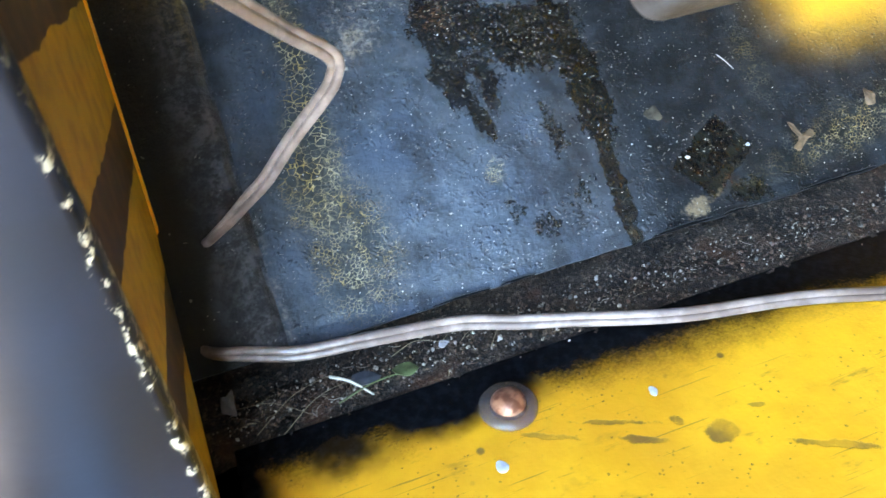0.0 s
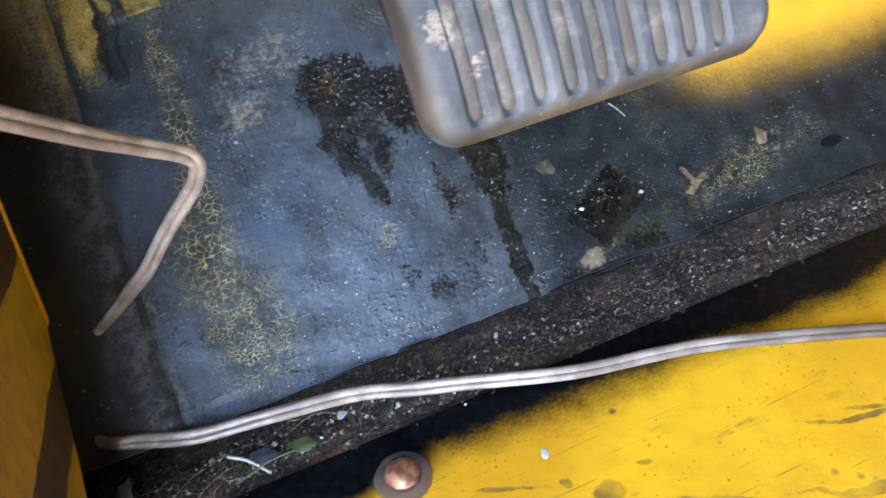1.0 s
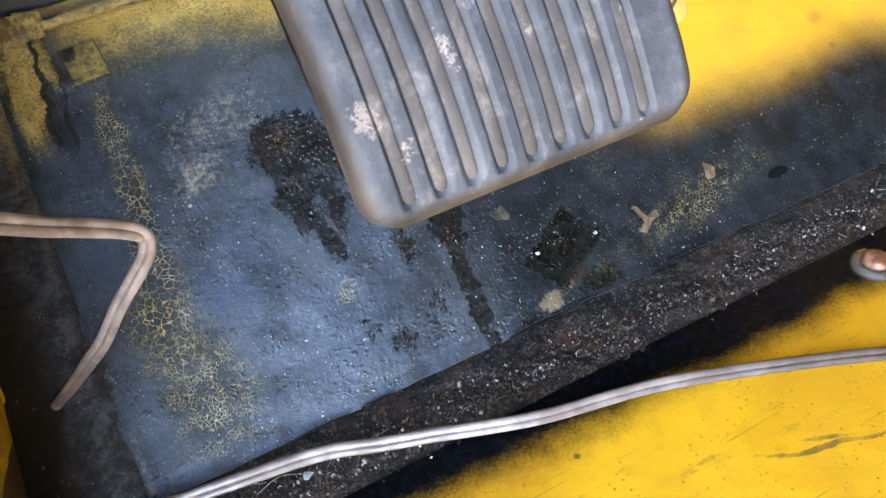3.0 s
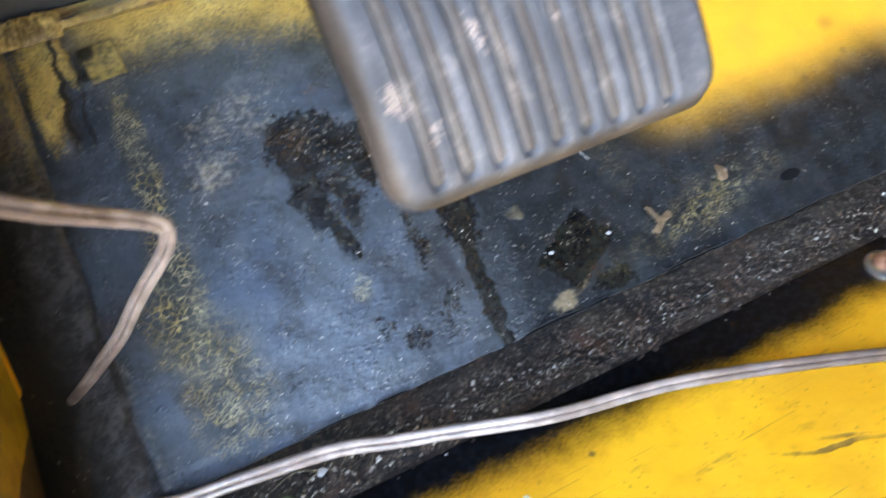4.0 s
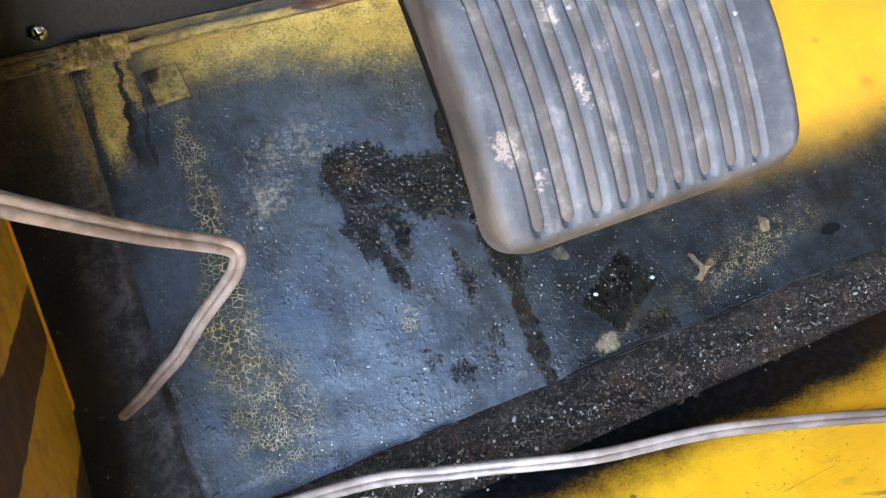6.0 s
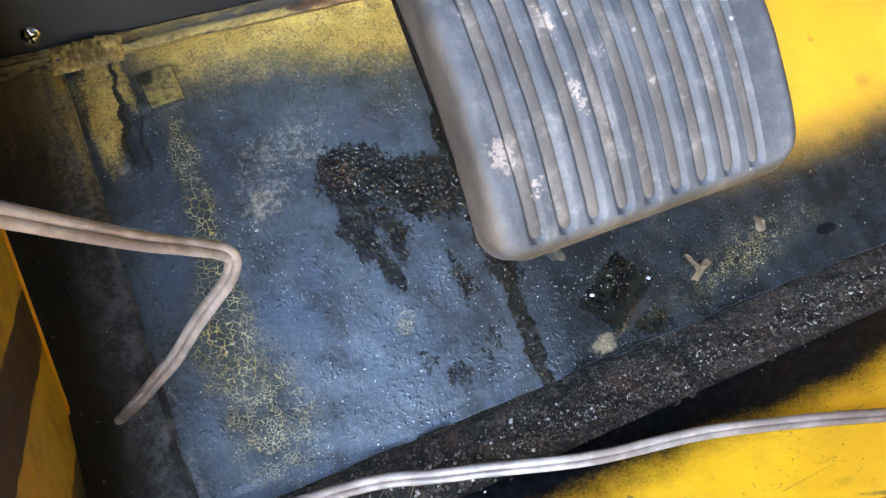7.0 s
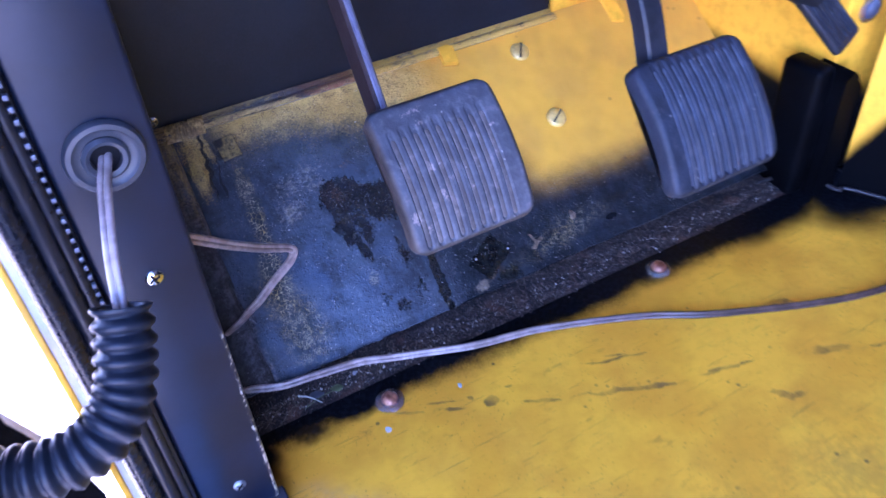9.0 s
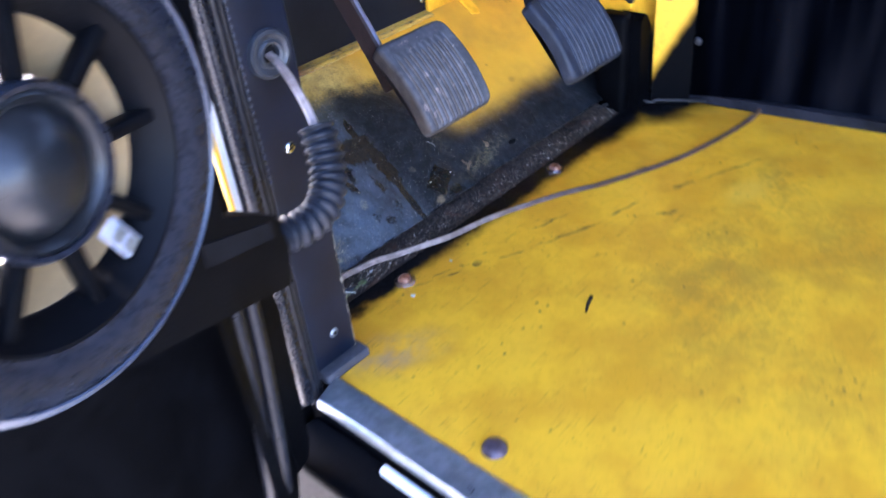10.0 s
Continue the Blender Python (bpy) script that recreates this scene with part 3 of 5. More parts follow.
def lip_paint():
    """Old yellow worn through to rust, grey and black along the lip."""
    m = Mat("rusty_yellow_lip")
    v = m.vec((0.35, 1, 1))
    f = m.noise(620, 5, 0.75)
    c = m.mix(m.step(m.add(m.mul(m.noise(60, 6, 0.7, v), 0.7), m.mul(f, 0.3)), 0.42, 0.58), (0.46, 0.325, 0.105), (0.135, 0.072, 0.034))
    c = m.mix(m.step(m.noise(130, 6, 0.8, v), 0.48, 0.60), c, (0.026, 0.019, 0.015))
    grey = m.mul(m.blob(0.105, 0.163, 0.040, 0.0040, 0, 0.5, m.shifted(0.002, 120)), m.step(m.noise(140, 4, 0.7), 0.36, 0.5))
    c = m.mix(m.mul(grey, 0.85), c, (0.105, 0.100, 0.098))
    red = m.mul(m.blob(0.150, 0.160, 0.022, 0.006, 0, 0.8, m.shifted(0.004, 90)), m.step(f, 0.34, 0.6))
    c = m.mix(m.mul(red, 0.85), c, (0.24, 0.085, 0.035))
    c = m.mix(m.mul(m.step(m.axis(0), 0.155, 0.195), m.step(m.noise(170, 6, 0.75, v), 0.62, 0.50)), c, (0.56, 0.34, 0.06))
    return m.done(c, 0.36, 0, m.add(f, m.noise(260, 5)), 0.0007, 0.8, 0.0, 0.5)


def streaked_black():
    """Black trim with soft upright streaks of shine put into its colour and specular."""
    m = Mat("black_tunnel_trim")
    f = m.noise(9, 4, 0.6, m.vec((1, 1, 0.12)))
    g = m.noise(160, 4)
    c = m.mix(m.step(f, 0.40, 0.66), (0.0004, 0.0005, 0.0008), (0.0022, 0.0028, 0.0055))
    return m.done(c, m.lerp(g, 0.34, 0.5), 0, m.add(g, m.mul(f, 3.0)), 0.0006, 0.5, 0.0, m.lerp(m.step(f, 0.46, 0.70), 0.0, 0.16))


M_FLOOR, M_TOE, M_DIRT = yellow_floor(), toe_paint(), dirt_paint()
M_PAD, M_RIB = rubber("dusty_pedal_rubber", (0.048, 0.049, 0.055), 0.26), rubber("tan_groove_dust", (0.068, 0.056, 0.049), 0.40)
M_PAD_DUST = rubber("thin_grey_dust", (0.040, 0.046, 0.062), 0.12)
M_PAD_CLEAN = rubber("dark_pedal_rubber", (0.0150, 0.0180, 0.0260), 0.10)
M_ARM = plain("black_painted_arm", (0.016, 0.016, 0.019), 0.38, 0.0, spec=0.18)
M_ARM_RUST = plain("rusty_black_arm", (0.020, 0.013, 0.012), 0.6, 0.0, spec=0.15)
M_POST, M_TAPE, M_CABLE = post_paint(), tape_paint(), cable_skin()
M_BLACK = plain("black_sprayed_paint", (0.0014, 0.0015, 0.0020), 0.5, 0.0, 200, 0.5, spec=0.035)
M_PANEL = plain("satin_black_panel", (0.0018, 0.0021, 0.0030), 0.42, 0.0, 500, 0.35, spec=0.045)
M_COVER = plain("satin_black_cover", (0.0092, 0.0108, 0.0142), 0.34, 0.0, 700, 0.25, spec=0.27)
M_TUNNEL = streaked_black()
M_YELLOW = plain("yellow_body_paint", YELLOW, 0.35, 0.0, 150, 0.22)
M_RUST, M_SEAL = rusty_metal(), plain("black_door_seal_rubber", (0.0075, 0.0082, 0.011), 0.30, 0.0, 300, 0.3, spec=0.25)
M_BEAD = plain("glossy_black_bead", (0.0065, 0.0075, 0.011), 0.25, 0.0, 300, 0.2, spec=0.28)
M_TEETH = plain("grey_seal_teeth", (0.075, 0.082, 0.105), 0.35, 0.5, 500, 0.2)
M_CHROME = plain("bright_screw_steel", (0.66, 0.66, 0.66), 0.16, 1.0, 500, 0.15)
M_GREY = plain("dull_zinc", (0.20, 0.22, 0.24), 0.4, 0.7, 400, 0.3)
M_BRASSY = plain("yellow_painted_screw", (0.62, 0.44, 0.12), 0.35, 0.3, 400, 0.25)
M_WASHER = plain("clear_plastic_washer", (0.26, 0.20, 0.16), 0.12, 0.0, 300, 0.2)
M_WASHER.node_tree.nodes["Principled BSDF"].inputs["Transmission Weight"].default_value = 0.72
M_ALU = plain("worn_aluminium_sill", (0.42, 0.46, 0.50), 0.32, 0.85, 130, 0.25)
M_TUBE = plain("black_corrugated_plastic", (0.009, 0.011, 0.016), 0.36, 0.0, 300, 0.3, spec=0.15)
M_GROMMET = plain("grey_black_grommet_rubber", (0.024, 0.027, 0.034), 0.4, 0.0, 300, 0.25, spec=0.45)
M_RIM = plain("blue_black_speaker_plastic", (0.0095, 0.0115, 0.0180), 0.27, 0.0, 300, 0.25, spec=0.30)
M_EDGE = plain("grey_blue_rim_highlight", (0.034, 0.044, 0.070), 0.3, 0.0, 300, 0.2)
M_CONE = plain("beige_speaker_cone_paper", (0.18, 0.122, 0.056), 0.8, 0.0, 200, 0.15)
M_BASKET = plain("dull_black_speaker_frame", (0.0020, 0.0023, 0.0032), 0.42, 0.0, 300, 0.3, spec=0.06)
M_HUB = plain("grey_black_speaker_hub", (0.008, 0.009, 0.011), 0.32, 0.0, 300, 0.25, spec=0.25)
M_HOLE = plain("dull_grey_hole_edge", (0.010, 0.011, 0.014), 0.5, 0.0, 300, 0.3, spec=0.2)
M_BOLT = plain("dark_bolt_steel", (0.07, 0.075, 0.095), 0.4, 0.4, 400, 0.3)
M_EDGE_LIT = plain("lit_blue_grey_edge", (0.022, 0.026, 0.032), 0.4, 0.2, 500, 0.5)
# dark colour for the shade inside screw slots, which aren't cut in
M_SLOT = plain("shaded_screw_slot", (0.10, 0.075, 0.035), 0.6, 0.0, 300, 0.4, spec=0.2)
M_DARK = plain("dark_hollow", (0.006, 0.006, 0.007), 0.7, 0.0, 100, 0.2, spec=0.05)
M_TAG = plain("white_chip", (0.45, 0.45, 0.46), 0.5, 0.0, 300, 0.05)
M_TAGDIM = plain("bluish_white_label", (0.22, 0.24, 0.30), 0.5, 0.0, 300, 0.1)
M_GROUND = plain("pale_concrete", (0.47, 0.42, 0.35), 0.85, 0.0, 30, 0.15, 0.002)
M_LINING = plain("dark_grey_cab_lining", (0.035, 0.035, 0.037), 0.8, 0.0, 120, 0.15, spec=0.05)
M_STONE = grain_paint()
M_LEAF = plain("green_leaf_scrap", (0.075, 0.098, 0.036), 0.5, 0.0, 300, 0.35)
M_DRY = plain("dry_stalk", (0.19, 0.155, 0.095), 0.6, 0.0, 300, 0.3)
M_TAN = plain("dry_leaf_scrap", (0.125, 0.082, 0.046), 0.6, 0.0, 300, 0.45)
M_FLAKE = plain("grey_paper_flake", (0.34, 0.33, 0.34), 0.7, 0.0, 300, 0.2)
M_SEALER = plain("amber_seam_sealer", (0.50, 0.330, 0.105), 0.16, 0.0, 420, 0.75, 0.0006)
M_STICK = plain("dark_twig", (0.020, 0.013, 0.010), 0.7, 0.0, 400, 0.4, spec=0.2)


# ---- mesh helpers ----
def mesh_object(name, bm, material, smooth=False):
    me = bpy.data.meshes.new(name)
    bmesh.ops.recalc_face_normals(bm, faces=bm.faces[:])
    bm.to_mesh(me)
    bm.free()
    me.materials.append(material)
    if smooth:
        me.shade_smooth()
        me.set_sharp_from_angle(angle=radians(42))
    return new(name, me)


def structure(name, bm, material, label, category, smooth=False):
    return tagged(mesh_object(name, bm, material, smooth), label, category, kind="structure")


def part(name, bm, material, parent, label="", smooth=True):
    ob = mesh_object(name, bm, material, smooth)
    ob.parent = parent
    if label:
        ob["label"] = label
    return ob


def thing(name, place, label, category, group=""):
    ob = new(name)
    ob.empty_display_size = 0.02
    ob.location = place
    return tagged(ob, label, category, group)


def box(bm, x0, x1, y0, y1, z0, z1, bevel=0.0, m=None, seg=2):
    g = bmesh.ops.create_cube(bm, size=1.0)["verts"]
    bmesh.ops.transform(bm, matrix=Matrix.Translation(((x0 + x1) / 2, (y0 + y1) / 2, (z0 + z1) / 2)) @ Matrix.Diagonal((x1 - x0, y1 - y0, z1 - z0, 1)), verts=g)
    if bevel:
        es = list({e for v in g for e in v.link_edges})
        g = [v for v in bmesh.ops.bevel(bm, geom=es, offset=bevel, segments=seg, affect="EDGES", profile=0.5)["verts"]]
    if m is not None:
        bmesh.ops.transform(bm, matrix=m, verts=list({v for v in g if v.is_valid}))
    return bm


def ring_loft(bm, rings, close_ends=True, cyclic=False):
    """Joins rings of equal length into a skin."""
    rows = [[bm.verts.new(p) for p in r] for r in rings]
    k = len(rows[0])
    pairs = list(zip(rows, rows[1:])) + ([(rows[-1], rows[0])] if cyclic else [])
    for a, b in pairs:
        for i in range(k):
            bm.faces.new((a[i], a[(i + 1) % k], b[(i + 1) % k], b[i]))
    if close_ends and not cyclic:
        bm.faces.new(rows[0][::-1])
        bm.faces.new(rows[-1])
    return bm


def smooth_path(points, per=10):
    """A Catmull-Rom line through the points."""
    p = [Vector(q) for q in points]
    p = [2 * p[0] - p[1], *p, 2 * p[-1] - p[-2]]
    out = []
    for a, b, c, d in zip(p, p[1:], p[2:], p[3:]):
        for i in range(per):
            t = i / per
            out.append(0.5 * ((2 * b) + (c - a) * t + (2 * a - 5 * b + 4 * c - d) * t * t + (3 * b - a - 3 * c + d) * t ** 3))
    return out + [p[-2]]


def sweep(bm, line, radius, sides=10, offset=0.0, up=(0, 0, 1), flat=1.0):
    """A tube along a line; radius and offset, which moves it sideways, may be functions of the place along it."""
    rings = []
    n = len(line)
    for i, q in enumerate(line):
        t = (line[min(i + 1, n - 1)] - line[max(i - 1, 0)]).normalized()
        side = t.cross(Vector(up))
        side = side.normalized() if side.length > 1e-4 else Vector((1, 0, 0))
        top = side.cross(t)
        r = radius(i / (n - 1)) if callable(radius) else radius
        c = q + side * (offset(i / (n - 1)) if callable(offset) else offset)
        rings.append([c + side * (r * math.cos(a)) + top * (r * flat * math.sin(a)) for a in (2 * math.pi * k / sides for k in range(sides))])
    return ring_loft(bm, rings)


def lathe(bm, profile, m=None, sides=32, cyclic=False):
    """Turns (radius, height) pairs about z."""
    rings = [[Vector((r * math.cos(a), r * math.sin(a), h)) for a in (2 * math.pi * k / sides for k in range(sides))] for r, h in profile]
    if m is not None:
        rings = [[m @ v for v in r] for r in rings]
    return ring_loft(bm, rings, True, cyclic)


def slab(bm, outline, z0, z1, bevel=0.0):
    """A plate with that outline, from z0 to z1."""
    a = [bm.verts.new((x, y, z0)) for x, y in outline]
    b = [bm.verts.new((x, y, z1)) for x, y in outline]
    k = len(a)
    bm.faces.new(a[::-1])
    top = bm.faces.new(b)
    for i in range(k):
        bm.faces.new((a[i], a[(i + 1) % k], b[(i + 1) % k], b[i]))
    if bevel:
        bmesh.ops.bevel(bm, geom=list(top.edges), offset=bevel, segments=2, affect="EDGES", profile=0.5)
    return bm


def facing(place, normal, up=(0, 0, 1)):
    """A pose whose z is the normal."""
    z = Vector(normal).normalized()
    x = Vector(up).cross(z)
    x = x.normalized() if x.length > 1e-4 else Vector((1, 0, 0))
    y = z.cross(x)
    m = Matrix((x, y, z)).transposed().to_4x4()
    m.translation = place
    return m


SLOPE = math.atan(0.71)
TOE = Matrix.Translation((0, 0.011, 0.0125)) @ Matrix.Rotation(SLOPE, 4, "X")


def on_toe(x, s, h=0.0):
    return TOE @ Vector((x, s, h))


TOE_N = (TOE.to_3x3() @ Vector((0, 0, 1))).normalized()

# ---- the large structure ----
structure("ground", slab(bmesh.new(), [(-900, -900), (900, -900), (900, 900), (-900, 900)], -0.75, -0.62), M_GROUND, "pale sunlit concrete yard beside the vehicle", "ground")

floor_outline = [(-0.024, -0.066), (0.004, -0.064), (0.004, -0.010), (0.515, -0.010), (0.516, -0.05), (0.527, -0.13), (0.540, -0.22), (0.552, -0.30), (0.56, -1.30), (-0.024, -1.30)]
bm = bmesh.new()
slab(bm, floor_outline, -0.0035, 0.0, 0.0006)
floor = structure("floor", bm, M_FLOOR, "scuffed yellow painted steel cab floor, black overspray at front", "floor")

# channel with dirt between floor and toe board
bm = bmesh.new()
nx, ny = 260, 16
rows = [[bm.verts.new((-0.004 + 0.522 * i / nx, -0.016 + 0.036 * j / ny, -0.0010 + 0.0034 * (j / ny) ** 1.5 * 1.6 + 0.0020 * noise.noise((i * 0.11, j * 0.35, 3)) * (0.3 + 0.7 * math.sin(math.pi * j / ny)) + 0.0012 * noise.noise((i * 0.43, j * 1.1, 9)) + 0.0007 * noise.noise((i * 1.3, j * 2.2, 4)))) for i in range(nx + 1)] for j in range(ny + 1)]
for a, b in zip(rows, rows[1:]):
    for i in range(nx):
        bm.faces.new((a[i], a[i + 1], b[i + 1], b[i]))
structure("floor_channel", bm, M_DIRT, "dirt-filled channel between floor and toe board", "floor", True)

bm = bmesh.new()
box(bm, -0.044, 1.42, -1.34, 0.9, -0.09, -0.010)
structure("underfloor", bm, M_BLACK, "black underside closing the cab floor", "floor")

# toe board
toe_top = 0.1885


def ridge(x, s, x0, s0, x1, s1, w):
    """Height of a soft crease along a line, 0 to 1."""
    dx, ds = x1 - x0, s1 - s0
    t = max(0.0, min(1.0, ((x - x0) * dx + (s - s0) * ds) / (dx * dx + ds * ds)))
    d = math.hypot(x - x0 - t * dx, s - s0 - t * ds) / w
    return math.exp(-d * d)


bm = bmesh.new()
nx, ny = 420, 160
rows = []
for j in range(ny + 1):
    s = toe_top * j / ny
    row = []
    for i in range(nx + 1):
        x = -0.015 + 0.501 * i / nx
        h = 0.0016 * noise.noise((x * 18, s * 22, 0.4)) + 0.0005 * noise.noise((x * 90, s * 90, 2.4))
        line = 0.0285 + 0.0012 * noise.noise((s * 55, 0.0, 6.0))
        if x < 0.080:
            h += 0.0020 * min(1.0, max(0.0, (line - x) / 0.0022)) - 0.0012 * math.exp(-((x - line - 0.0004) / 0.0011) ** 2)
            # crumpled metal in the upper corner
            h += 0.0022 * ridge(x, s, 0.0440, 0.186, 0.0515, 0.156, 0.0020) - 0.0012 * ridge(x, s, 0.0470, 0.184, 0.0540, 0.158, 0.0014)
            h += 0.0020 * ridge(x, s, 0.0395, 0.168, 0.0405, 0.134, 0.0024) - 0.0014 * ridge(x, s, 0.0425, 0.158, 0.0435, 0.130, 0.0014)
            h += 0.0010 * ridge(x, s, 0.0335, 0.184, 0.0340, 0.140, 0.0018)
            # square tab pressed out of the sheet
            h += 0.0011 * min(1.0, max(0.0, (0.0076 - abs(x - 0.0616 - 0.08 * (s - 0.1626))) / 0.0010)) * min(1.0, max(0.0, (0.0092 - abs(s - 0.1626)) / 0.0010))
        if s < 0.006:
            h += 0.0012 * noise.noise((x * 40, 0.0, 7.7))
        row.append(bm.verts.new((x, s + (0.0010 * noise.noise((x * 60, 1.0, 5.0)) if j == 0 else 0), h)))
    rows.append(row)
for a, b in zip(rows, rows[1:]):
    for i in range(nx):
        bm.faces.new((a[i], a[i + 1], b[i + 1], b[i]))
ext = bmesh.ops.extrude_face_region(bm, geom=bm.faces[:])["geom"]
bmesh.ops.translate(bm, verts=[v for v in ext if isinstance(v, bmesh.types.BMVert)], vec=(0, 0, -0.002))
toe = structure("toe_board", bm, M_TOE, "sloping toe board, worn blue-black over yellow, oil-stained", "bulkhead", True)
toe.matrix_world = TOE
toe.data.materials.append(flange_paint())
for face in toe.data.polygons:
    if face.center.x < 0.0286:
        face.material_index = 1

# rolled lip along the top of the toe board, lumpy with old paint
bm = bmesh.new()
rings = []
for i in range(231):
    x = -0.006 + 0.351 * i / 230
    lump = 0.0009 * noise.noise((x * 70, 0.0, 1.0)) + 0.0005 * noise.noise((x * 240, 0.0, 4.0))
    if 0.028 < x < 0.050:
        lump += 0.0014 * abs(noise.noise((x * 160, 2.0, 8.0)))
    rings.append([(x, 0.1585 + lump, 0.1178), (x, 0.1562 - lump * 0.5, 0.1196 + lump), (x, 0.1578, 0.1218 + lump), (x, 0.1612, 0.1226 + lump * 0.6), (x, 0.1640, 0.1216), (x, 0.1666, 0.1232 + lump), (x, 0.1700, 0.1238), (x, 0.1760, 0.1232), (x, 0.1760, 0.1190)])
ring_loft(bm, rings)
lip = structure("trim_toe_lip", bm, lip_paint(), "rusty yellow rolled flange along the toe board top", "trim", True)
bm = bmesh.new()
n, k = 72, 10
grid = []
for i in range(n + 1):
    u = i / n
    row = []
    for j in range(k + 1):
        v = j / k
        env = (math.sin(math.pi * u) ** 0.5) * (math.sin(math.pi * v) ** 0.6)
        x = 0.0255 + 0.0270 * u
        h = env * (0.0010 + 0.0022 * abs(noise.noise((x * 330, v * 1.6, 3.0))) + 0.0006 * noise.noise((x * 900, v * 5, 1.0))) - 0.0004
        row.append(bm.verts.new((x + 0.002 * v, 0.1535 + 0.0135 * v - 0.5 * h, 0.1180 + 0.0068 * min(1.0, 1.7 * v) + h)))
    grid.append(row)
for a, b in zip(grid, grid[1:]):
    for j in range(k):
        bm.faces.new((a[j], a[j + 1], b[j + 1], b[j]))
part("sealer_smear", bm, M_SEALER, lip, "glossy wrinkled amber seam sealer")

# black cover panel above
bm = bmesh.new()
box(bm, -0.03, 0.345, 0.168, 0.172, 0.1235, 0.62, 0.001)
upper = structure("wall_front", bm, M_COVER, "satin black cover panel above the toe board", "wall")

bm = bmesh.new()
box(bm, -0.0360, 1.42, 0.1765, 0.190, -0.09, 0.62)
structure("wall_engine_side", bm, M_BLACK, "black engine-side wall behind the toe board", "wall")

# yellow bulkhead to the right of the cover
bm = bmesh.new()
box(bm, 0.347, 0.60, 0.166, 0.171, 0.119, 0.158, 0.001)
structure("bulkhead_right", bm, M_YELLOW, "yellow bulkhead strip beside the black cover", "bulkhead")
bm = bmesh.new()
box(bm, 0.347, 1.42, 0.170, 0.175, 0.156, 0.62)
structure("wall_front_right", bm, M_DARK, "dark bulkhead behind the pedals", "wall")
bm = bmesh.new()
box(bm, 0.478, 0.56, -0.006, 0.168, -0.003, 0.40, 0.002)
m = Mat("yellow_corner_sprayed_black_below")
c = m.mix(m.step(m.add(m.axis(2, m.shifted(0.006, 40)), m.mul(m.axis(1), -0.12)), 0.064, 0.084), BLACK, m.mix(m.step(m.noise(120, 4), 0.4, 0.7), YELLOW, (0.75, 0.36, 0.016)))
structure("bulkhead_corner", bm, m.done(c, 0.4, 0, m.noise(300, 4), 0.0002, 0.5, 0.0, 0.2), "yellow bulkhead corner beside the tunnel", "bulkhead")

# black swage under the accelerator
bm = bmesh.new()
box(bm, 0.454, 0.474, -0.014, 0.022, -0.003, 0.109, 0.006, seg=4)
ring_loft(bm, [[(0.470, y, -0.003), (0.470, y, 0.101), (0.478, y, 0.107), (0.482, y, 0.104), (0.491, y, 0.090), (0.492, y, -0.003)] for y in (-0.024, 0.004)])
structure("bulkhead_swage", bm, M_BLACK, "black-sprayed pressed swage at the bulkhead corner", "bulkhead", True)

# flange of the tunnel, yellow above and sprayed black below
m = Mat("yellow_flange_fading_to_black")
x, z = m.axis(0), m.axis(2, m.shifted(0.006, 60))
lim = m.add(m.add(z, m.mul(m.axis(1), 1.94)), m.mul(m.noise(60, 4, 0.6), 0.012))
c = m.mix(m.step(lim, -0.024, 0.004), BLACK, m.mix(m.step(m.noise(120, 4), 0.4, 0.7), YELLOW, (0.75, 0.36, 0.016)))
c = m.mix(m.blob(0.497, -0.040, 0.0016, 0.004, 0, 0.4), c, m.mix(m.mul(m.step(z, 0.116, 0.119), m.step(z, 0.126, 0.123)), c, (0.12, 0.04, 0.01)))
M_FLANGE = m.done(c, 0.38, 0, m.noise(300, 4), 0.0002, 0.5, 0.0, m.lerp(m.step(lim, -0.024, 0.004), 0.03, 0.4))
bm = bmesh.new()
slab(bm, [(0.4920, -0.0280), (0.5085, -0.0660), (0.5125, -0.0640), (0.4960, -0.0260)], 0.0, 0.45, 0.0008)
structure("trim_tunnel_flange", bm, M_FLANGE, "yellow upright tunnel flange, black towards the floor", "trim")
bm = sweep(bmesh.new(), smooth_path([(0.440, 0.0080, 0.0065), (0.466, 0.0030, 0.0060), (0.482, -0.0040, 0.0050), (0.4865, -0.0320, 0.0045), (0.4930, -0.0350, 0.0050), (0.5050, -0.0610, 0.0060), (0.5100, -0.0850, 0.0080)], 6), 0.0017, 8)
structure("trim_floor_weld", bm, plain("dusty_weld_edge", (0.009, 0.0075, 0.0075), 0.6, 0.0, 260, 0.7, 0.0006), "dusty welded sheet edge in the floor corner", "trim", True)

# tunnel side
bm = bmesh.new()
ring_loft(bm, [[(0.509, -0.062, 0.012), (0.509, -0.062, 0.60), (0.53, -0.058, 0.60), (0.53, -0.058, 0.012)], [(0.532, -0.13, 0.012), (0.520, -0.12, 0.60), (0.56, -0.12, 0.60), (0.56, -0.13, 0.012)],
               [(0.560, -0.30, 0.012), (0.545, -0.30, 0.60), (0.60, -0.30, 0.60), (0.60, -0.30, 0.012)], [(0.572, -1.3, 0.012), (0.56, -1.3, 0.60), (0.62, -1.3, 0.60), (0.62, -1.3, 0.012)]])
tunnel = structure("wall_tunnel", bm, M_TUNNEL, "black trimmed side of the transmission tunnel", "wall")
bm = bmesh.new()
slab(bm, [(0.512, -0.040), (0.516, -0.05), (0.524, -0.13), (0.537, -0.22), (0.549, -0.30), (0.557, -1.3), (0.60, -1.3), (0.60, -0.040)], 0.001, 0.012, 0.003)
structure("trim_floor_edge", bm, plain("dark_grey_floor_edging", (0.012, 0.012, 0.016), 0.5, 0.0, 200, 0.5, spec=0.1), "dark grey edging between floor and tunnel", "trim")

